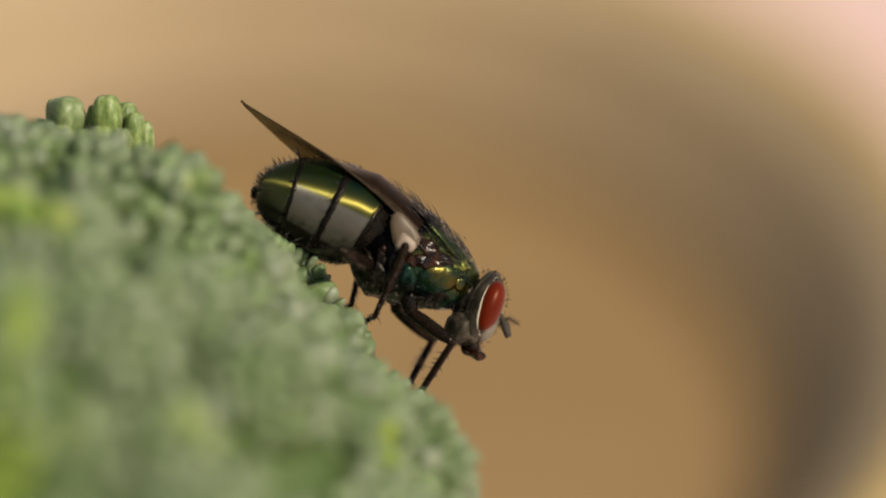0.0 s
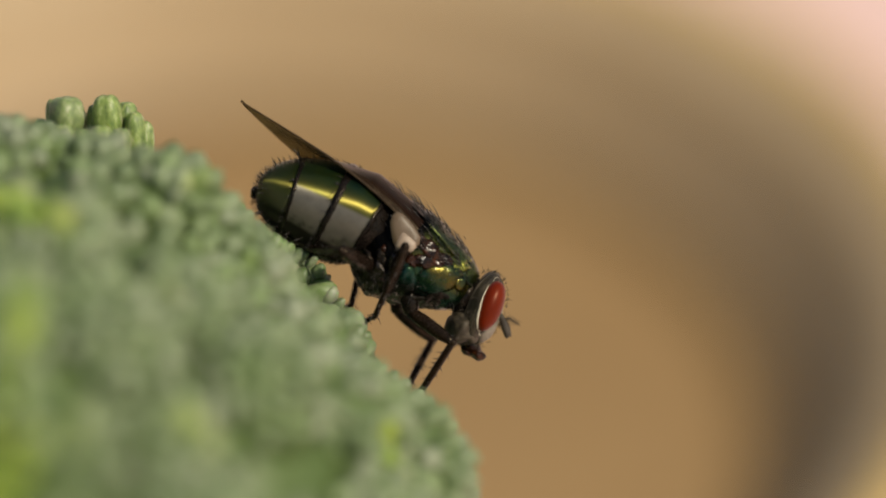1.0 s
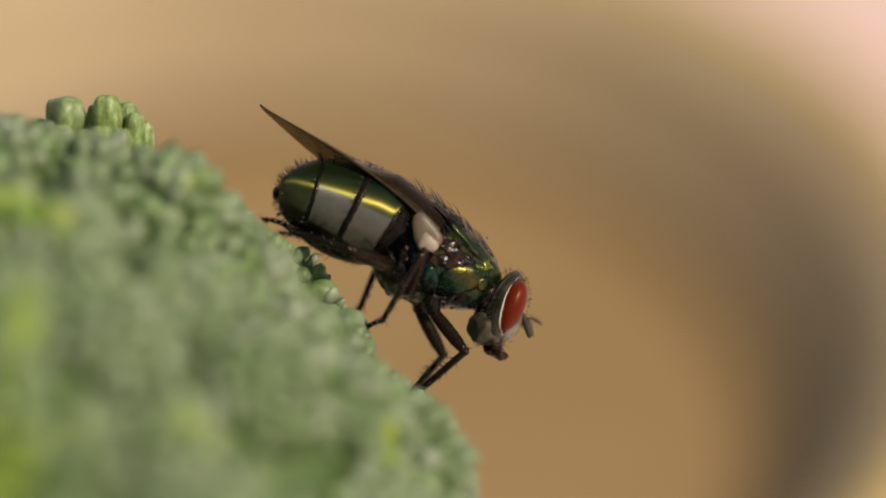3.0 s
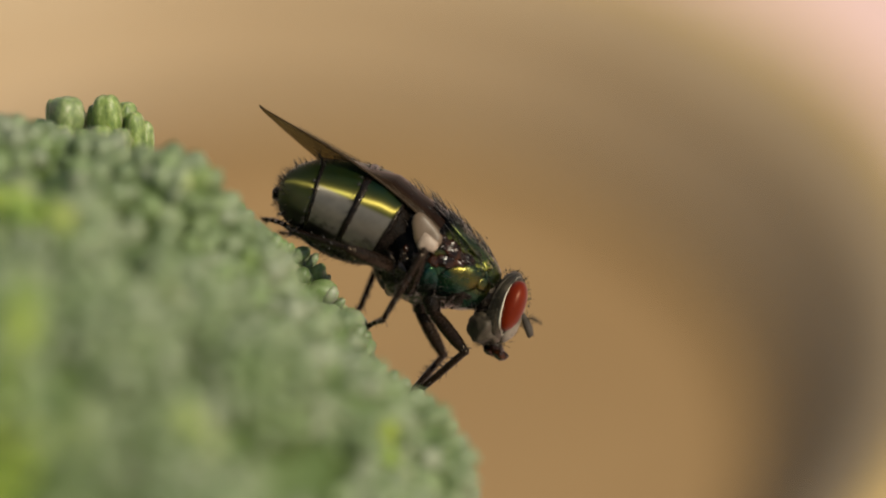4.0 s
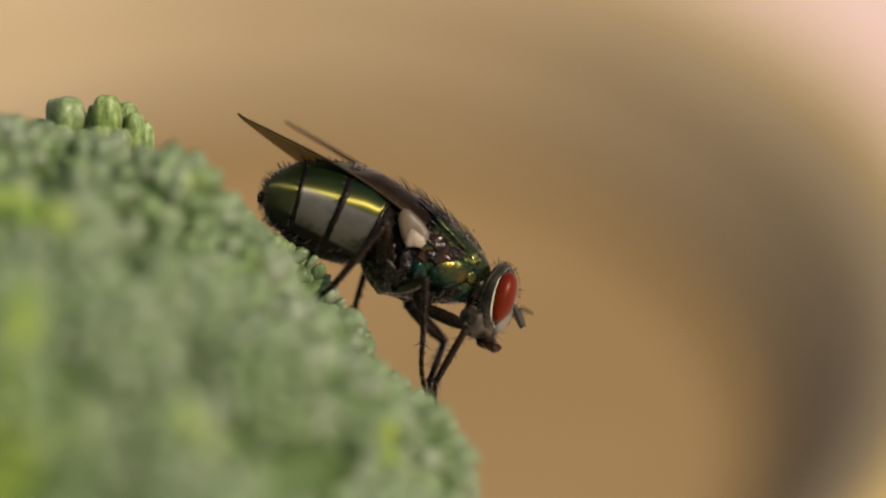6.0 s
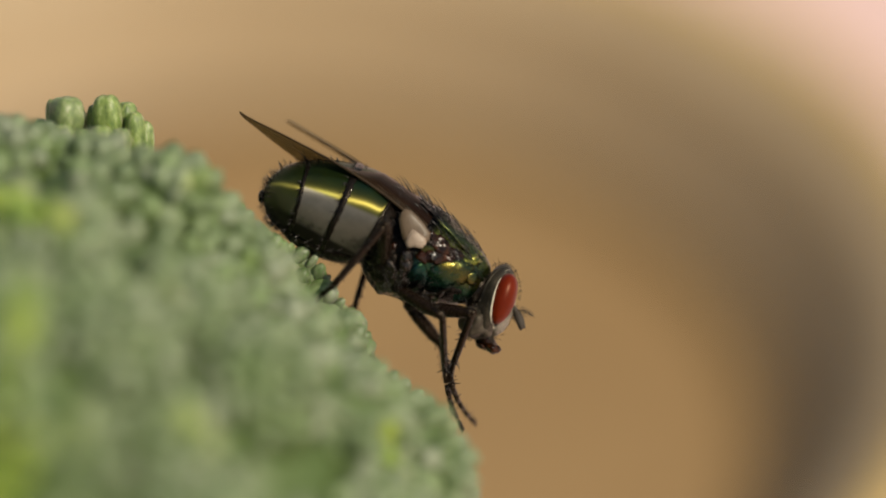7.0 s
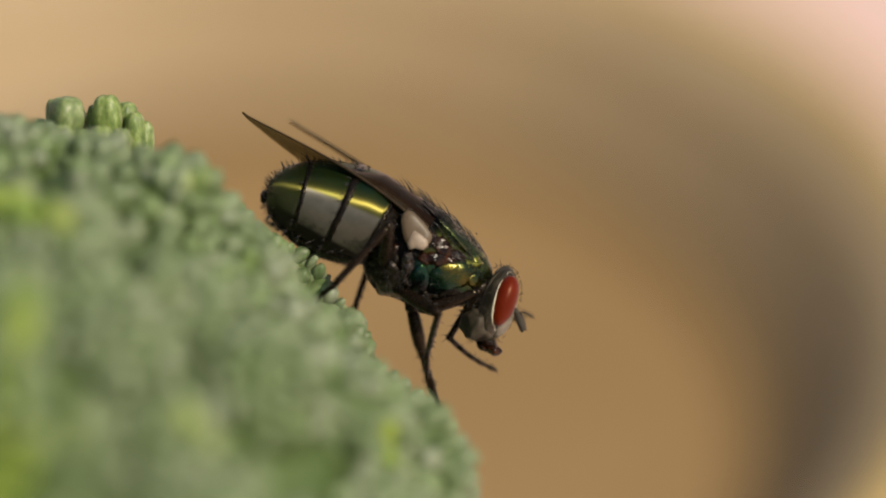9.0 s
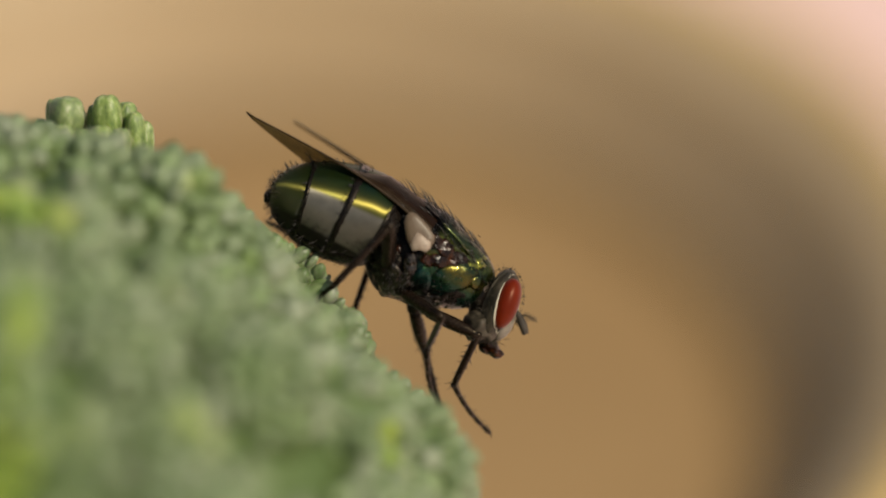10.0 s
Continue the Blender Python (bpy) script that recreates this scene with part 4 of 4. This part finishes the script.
# ---- the legs: hip in the fly's grid; lengths of femur, tibia and foot; which way each goes in depth ----
class Leg:
    def __init__(self, name, hip, lengths, signs, thick, rows):
        self.hip, self.lengths, self.signs, self.rows = hip, lengths, signs, rows
        self.parts = []
        rnd = random.Random(len(name))
        for kind, long, (r0, r1, r2) in zip(("femur", "tibia", "foot"), lengths, thick):
            if kind == "foot":
                pieces = []
                for i in range(5):
                    a, b = i / 5, (i + 1) / 5 - 0.02
                    pieces.append(tube([(long * STEP * q, 0, -6 * STEP * math.sin(math.pi * q)) for q in (a, (a + b) / 2, b)],
                                       [r * STEP for r in (r0 + (r2 - r0) * a, r1 + 0.6, r0 + (r2 - r0) * b + 0.7)], 8))
                for s in (-1, 1):
                    pieces.append(hair((long * STEP * 0.97, 0, 0), (long * STEP * 1.04, s * 6 * STEP, -5 * STEP), 1.4 * STEP))
            else:
                q = [i / 10 for i in range(11)]
                pieces = [tube([(long * STEP * u, 0, 0) for u in q], [(r0 + (r1 - r0) * math.sin(math.pi * min(u * 1.15, 1)) ** 0.8 * 1.0 if u < 0.87 else r2 + (r1 - r2) * 0.25) * STEP
                                                                     if kind == "femur" else (r0 + (r2 - r0) * u + 0.6 * math.sin(math.pi * u)) * STEP for u in q], 12),
                          ball((long * STEP, 0, 0), (r2 * 1.05 * STEP, 0, 0), (0, r2 * 1.05 * STEP, 0), (0, 0, r2 * 1.05 * STEP), 10, 8)]
            ob = new(name + "_" + kind, mesh(name + "_" + kind, *join(*pieces), LEG))
            ob.parent = FLY
            spines = []
            for i in range(26 if kind != "foot" else 20):
                u = rnd.uniform(0.12, 0.98)
                a = rnd.uniform(0, 6.28)
                n = Vector((0, math.cos(a), math.sin(a)))
                root = Vector((u * long * STEP, 0, 0)) + n * r2 * 0.8 * STEP
                spines.append(hair(root, root + (n * 0.8 + Vector((0.7, 0, 0))) * rnd.uniform(7, 15) * (0.55 if kind == "foot" else 1) * STEP, 1.0 * STEP, 0))
            if kind == "tibia":
                for a in (0.3, 1.9, 3.6, 5.0):
                    n = Vector((0, math.cos(a), math.sin(a)))
                    root = Vector((0.97 * long * STEP, 0, 0)) + n * r2 * 0.6 * STEP
                    spines.append(hair(root, root + (n * 0.8 + Vector((0.7, 0, 0))) * 17 * STEP, 1.2 * STEP, 0))
            put("spine_row", mesh("spine_row", *join(*spines), HAIR), ob)
            self.parts.append(ob)

    def poses(self, t):
        """The joints at t, from the knee, ankle and toe on the grid, each segment keeping its length."""
        flat = between(self.rows, t)
        cx, cy, turn = between(BODY, t)
        a = radians(-turn)
        joints = [g(*self.hip)]
        for i in range(3):
            x, y = flat[2 * i] - cx, flat[2 * i + 1] - cy
            x, y = x * math.cos(a) - y * math.sin(a), x * math.sin(a) + y * math.cos(a)
            p, q = joints[-1], g(700 + x, 430 + y)
            dx, dz = q.x - p.x, q.z - p.z
            long, d = self.lengths[i] * STEP, math.hypot(dx, dz)
            k = min(1.0, 0.995 * long / d)
            dy = self.signs[i] * math.sqrt(max(0.0, long * long - (k * d) ** 2))
            joints.append(Vector((p.x + dx * k, p.y + dy, p.z + dz * k)))
        out = []
        for p, q in zip(joints, joints[1:]):
            ax = (q - p).normalized()
            ay = (Vector((0, 1, 0)) - ax * ax.y).normalized()
            az = ax.cross(ay)
            out.append(Matrix.Translation(p) @ Matrix((ax, ay, az)).transposed().to_4x4())
        return out


def between(rows, t):
    """The row's values at t, eased between the given times."""
    for (t0, *a), (t1, *b) in zip(rows, rows[1:]):
        if t <= t1:
            u = max(0.0, (t - t0) / (t1 - t0))
            return [p + (q - p) * u for p, q in zip(a, b)]
    return list(rows[-1][1:])


# the fly's middle on the grid and its turn in degrees
BODY = [(0, 683.5, 434.5, 3.8), (1.3, 683.5, 434.5, 3.8), (1.4, 683.5, 433.5, 3.6), (1.5, 684.5, 428.9, 2.4), (1.6, 686, 417, 0.0), (1.7, 689, 409, -1.2),
        (1.8, 694, 405.5, -1.6), (1.9, 706, 411, -1.1), (2.0, 716.3, 420.8, 0.0), (2.1, 720, 429, 2.0), (2.2, 722, 433.5, 3.4), (2.3, 722.7, 434.6, 3.7),
        (2.7, 722.7, 434.6, 3.7), (3.8, 722.4, 434.8, 3.5), (4.0, 722.2, 434.9, 3.5), (4.1, 720, 434, 3.5)] + [(4.2, 715, 431, 3.4), (4.3, 706, 430, 1.5), (4.4, 700.5, 430, 0.1), (4.5, 700, 430, 0), (5.0, 699.9, 429.1, 0.25), (5.5, 699.7, 429.5, 0.25),
        (5.7, 699.8, 429.6, 0.3), (6.8, 701, 430.3, 1.1), (8.0, 701.9, 430.4, 1.1), (8.5, 703.1, 432.1, 1.55), (9.0, 704.3, 432.5, 1.5), (9.5, 704.7, 432.7, 1.57),
        (9.8, 707, 434, 1.9), (10.0, 709.4, 435.3, 2.15)]

LEGS = []
LEGS.append(Leg("front", (752, 545, -34), (98, 114, 116), (-1, 1, 1), ((10, 12.5, 7.5), (6.5, 6, 6), (5, 4, 3.2)), [
    (0, 801, 606, 745, 693, 722, 770), (1.2, 801, 606, 745, 693, 722, 770), (1.3, 812, 580, 796, 682, 832, 756), (1.4, 818, 566, 808, 672, 868, 738),
    (1.5, 798, 603, 748, 692, 722, 770), (1.6, 790, 602, 738, 685, 716, 770), (1.8, 789, 608, 738, 690, 716, 770), (2.0, 812, 620, 740, 690, 716, 770),
    (2.2, 822, 622, 744, 690, 718, 770), (2.5, 823, 622, 744, 690, 718, 770), (4.0, 823, 622, 744, 690, 718, 770), (4.2, 818, 620, 745, 692, 718, 770)] + [
    (4.4, 815, 608, 745, 694, 720, 770), (4.9, 815, 608, 745, 694, 720, 770), (5.0, 835, 588, 798, 680, 808, 790), (5.1, 852, 538, 872, 620, 942, 692),
    (5.2, 830, 590, 784, 697, 780, 790), (5.3, 820, 607, 750, 691, 725, 770), (5.5, 815, 605, 745, 692, 722, 770), (5.7, 816, 602, 745, 692, 722, 770),
    (6.1, 830, 570, 780, 670, 800, 770), (6.8, 836, 552, 803, 642, 800, 735), (7.0, 836, 553, 803, 642, 800, 735), (7.5, 852, 536, 798, 604, 804, 700)] + [
    (8.0, 846, 524, 785, 578, 795, 685), (8.3, 842, 522, 784, 582, 830, 660), (8.5, 838, 520, 778, 590, 845, 670), (8.8, 842, 518, 783, 590, 850, 668),
    (9.0, 846, 516, 795, 598, 880, 657), (9.2, 848, 522, 800, 602, 885, 665), (9.4, 851, 538, 810, 620, 890, 665), (9.5, 852, 545, 818, 642, 897, 712),
    (9.6, 851, 560, 811, 662, 871, 747), (9.7, 850, 570, 814, 660, 882, 735), (9.8, 849, 580, 815, 656, 876, 724), (9.9, 848, 588, 806, 672, 864, 760), (10.0, 848, 594, 803, 682, 870, 770)]))
LEGS.append(Leg("front", (728, 545, 30), (90, 118, 120), (1, -1, 1), ((10, 12.5, 7.5), (6.5, 6, 6), (5, 4, 3.2)), [
    (0, 766, 602, 722, 684, 708, 770), (1.2, 766, 602, 722, 684, 708, 770), (1.3, 766, 603, 766, 688, 786, 765), (1.4, 763, 617, 724, 697, 710, 775), (1.5, 759, 618, 724, 692, 710, 775),
    (1.6, 757, 615, 726, 690, 710, 775), (1.8, 756, 618, 728, 690, 712, 775), (2.0, 775, 625, 732, 692, 714, 775), (2.2, 783, 628, 732, 690, 714, 775),
    (2.5, 785, 630, 732, 690, 714, 775), (4.0, 785, 630, 732, 690, 714, 775), (4.1, 785, 630, 745, 705, 760, 775), (4.2, 800, 625, 790, 690, 790, 770)] + [
    (4.3, 788, 618, 745, 690, 730, 770), (4.4, 783, 612, 732, 680, 727, 775), (5.0, 783, 612, 732, 680, 727, 775), (5.5, 781, 612, 732, 680, 727, 775),
    (5.7, 781, 612, 732, 680, 727, 775), (6.2, 790, 600, 780, 670, 820, 740), (6.8, 806, 590, 838, 662, 925, 702), (6.9, 790, 602, 815, 675, 880, 715),
    (7.0, 780, 610, 800, 682, 843, 752), (7.1, 780, 609, 798, 684, 840, 786), (7.2, 780, 608, 796, 682, 832, 780), (7.3, 780, 608, 802, 675, 860, 725), (7.5, 776, 614, 791, 686, 842, 785), (8.0, 768, 624, 791, 692, 816, 772)] + [
    (8.3, 757, 632, 778, 712, 790, 775), (8.5, 750, 637, 772, 720, 782, 775), (9.0, 748, 631, 775, 722, 785, 775), (9.5, 748, 622, 776, 723, 786, 775),
    (10.0, 750, 618, 777, 725, 788, 778)]))
LEGS.append(Leg("middle", (706, 512, -50), (112, 142, 112), (-1, 1, 1), ((9, 12, 7), (6.5, 6, 5), (4.6, 4, 3.2)), [
    (0, 718, 436, 664, 560, 634, 592), (1.3, 718, 436, 664, 560, 634, 592), (1.6, 716, 426, 666, 555, 634, 592), (1.8, 716, 422, 670, 556, 634, 592),
    (2.0, 740, 432, 675, 562, 640, 594), (2.3, 750, 445, 677, 568, 640, 594), (4.0, 750, 445, 677, 568, 640, 594), (4.2, 744, 437, 674, 566, 640, 594),
    (4.4, 738, 432, 666, 562, 634, 592), (5.0, 738, 432, 666, 562, 634, 592), (5.1, 742, 430, 726, 556, 764, 602), (5.2, 742, 428, 724, 558, 716, 650)] + [
    (5.3, 743, 432, 718, 560, 712, 666), (5.4, 740, 440, 708, 566, 694, 664), (5.5, 740, 443, 705, 570, 688, 662), (5.6, 738, 448, 705, 570, 690, 662),
    (5.7, 736, 460, 715, 580, 708, 680), (6.2, 765, 520, 770, 630, 790, 725), (6.8, 785, 568, 787, 654, 826, 768), (7.0, 783, 560, 787, 658, 822, 770),
    (7.5, 783, 572, 786, 663, 812, 764), (8.0, 785, 573, 791, 660, 808, 726), (8.3, 779, 562, 772, 650, 786, 722), (8.5, 773, 556, 755, 640, 771, 720)] + [
    (9.0, 776, 555, 756, 626, 770, 716), (9.5, 778, 557, 755, 616, 770, 716), (10.0, 782, 562, 757, 615, 771, 718)]))
LEGS.append(Leg("middle", (690, 500, 50), (88, 126, 110), (1, -1, 1), ((8, 10, 6), (6, 6, 5), (4.6, 4, 3.2)), [
    (0, 648, 430, 621, 540, 597, 600), (1.4, 648, 430, 621, 540, 597, 600), (2.0, 676, 420, 631, 550, 605, 610), (2.3, 684, 428, 634, 553, 606, 610),
    (4.0, 684, 428, 634, 553, 606, 610), (4.4, 662, 425, 627, 547, 602, 605), (7.0, 662, 425, 626, 547, 602, 605), (10.0, 668, 430, 627, 547, 602, 605)]))
LEGS.append(Leg("hind", (678, 470, -60), (112, 144, 110), (-1, 1, 1), ((12, 14, 9), (7.5, 7, 6), (4.6, 4, 3.2)), [
    (0, 606, 444, 535, 440, 482, 410), (1.4, 606, 444, 535, 440, 482, 410), (1.8, 610, 436, 528, 425, 475, 395), (1.9, 608, 434, 522, 412, 466, 389),
    (2.0, 612, 434, 518, 408, 463, 388), (2.3, 618, 442, 518, 409, 463, 388), (4.0, 618, 442, 518, 409, 463, 388), (4.1, 618, 440, 520, 409, 463, 388),
    (4.2, 628, 434, 530, 415, 464, 388), (4.3, 660, 415, 575, 470, 510, 480), (4.4, 682, 398, 590, 507, 545, 560), (7.0, 683, 398, 590, 507, 545, 560)] + [
    (10.0, 690, 402, 590, 507, 545, 560)]))
LEGS.append(Leg("hind", (680, 472, 52), (112, 140, 108), (1, -1, 1), ((8, 10, 6), (6, 6, 5), (4.6, 4, 3.2)), [
    (0, 640, 425, 530, 446, 465, 398), (1.5, 640, 425, 530, 446, 465, 398), (2.3, 660, 440, 562, 432, 490, 412), (4.1, 660, 440, 562, 432, 490, 412),
    (4.4, 648, 425, 538, 444, 468, 392), (10.0, 652, 428, 538, 444, 468, 392)]))

for x, y, dd, ex, ey, ed, r in ((742, 500, -30, 752, 546, -34, 17), (728, 500, 22, 728, 546, 30, 16), (696, 470, -46, 706, 514, -52, 17), (684, 470, 40, 690, 502, 50, 15),
                                (668, 440, -52, 678, 472, -62, 16), (664, 446, 40, 680, 474, 52, 15)):
    put("coxa", mesh("coxa", *tube([g(x, y, dd), g((x + ex) / 2, (y + ey) / 2 - 4, (dd + ed) / 2), g(ex, ey, ed), g(ex + 1, ey + 5, ed)],
                                   [r * STEP, r * 1.05 * STEP, r * 0.8 * STEP, r * 0.3 * STEP], 14), BLACK), FLY)

# turn of the wings about the line of sight, in degrees
WINGS = [(0, 2.2, -4.5), (1.4, 2.2, -4.5), (1.6, 1.6, -2.5), (2.0, 0.2, -2.0), (2.3, 1.0, -5.0), (4.0, 1.0, -4.0), (4.2, 0.8, -2.0), (4.4, 0, 0), (10, 0, 0)]


def wing_pose(hinge, tip, turn):
    """From the hinge along the leading edge to the tip, turned a little."""
    p, q = g(*hinge), g(*tip)
    ax = (p - q).normalized()
    ay = (Vector((0, 1, 0)) - ax * ax.y).normalized()
    az = ax.cross(ay)
    m = Matrix((ax, ay, az)).transposed().to_4x4()
    return Matrix.Translation(p) @ Matrix.Rotation(radians(turn), 4, "Y") @ m


def motions():
    grid = Matrix((RIGHT, AHEAD, UPWARD)).transposed().to_4x4()
    times = [i / 10 for i in range(101)]
    rows = []
    for t in times:
        x, y, turn = between(BODY, t)
        rows.append((t, Matrix.Translation(spot(x, y)) @ grid @ Matrix.Rotation(radians(turn), 4, "Y")))
    walk(FLY, rows)
    for leg in LEGS:
        poses = [leg.poses(t) for t in times]
        for i, ob in enumerate(leg.parts):
            walk(ob, [(t, p[i]) for t, p in zip(times, poses)])
    walk(NEAR_WING, [(t, wing_pose((750, 406, -84), (419, 204, -66), between(WINGS, t)[0])) for t in times])
    walk(FAR_WING, [(t, wing_pose((756, 374, 66), (502, 216, 135), between(WINGS, t)[1])) for t in times])


motions()
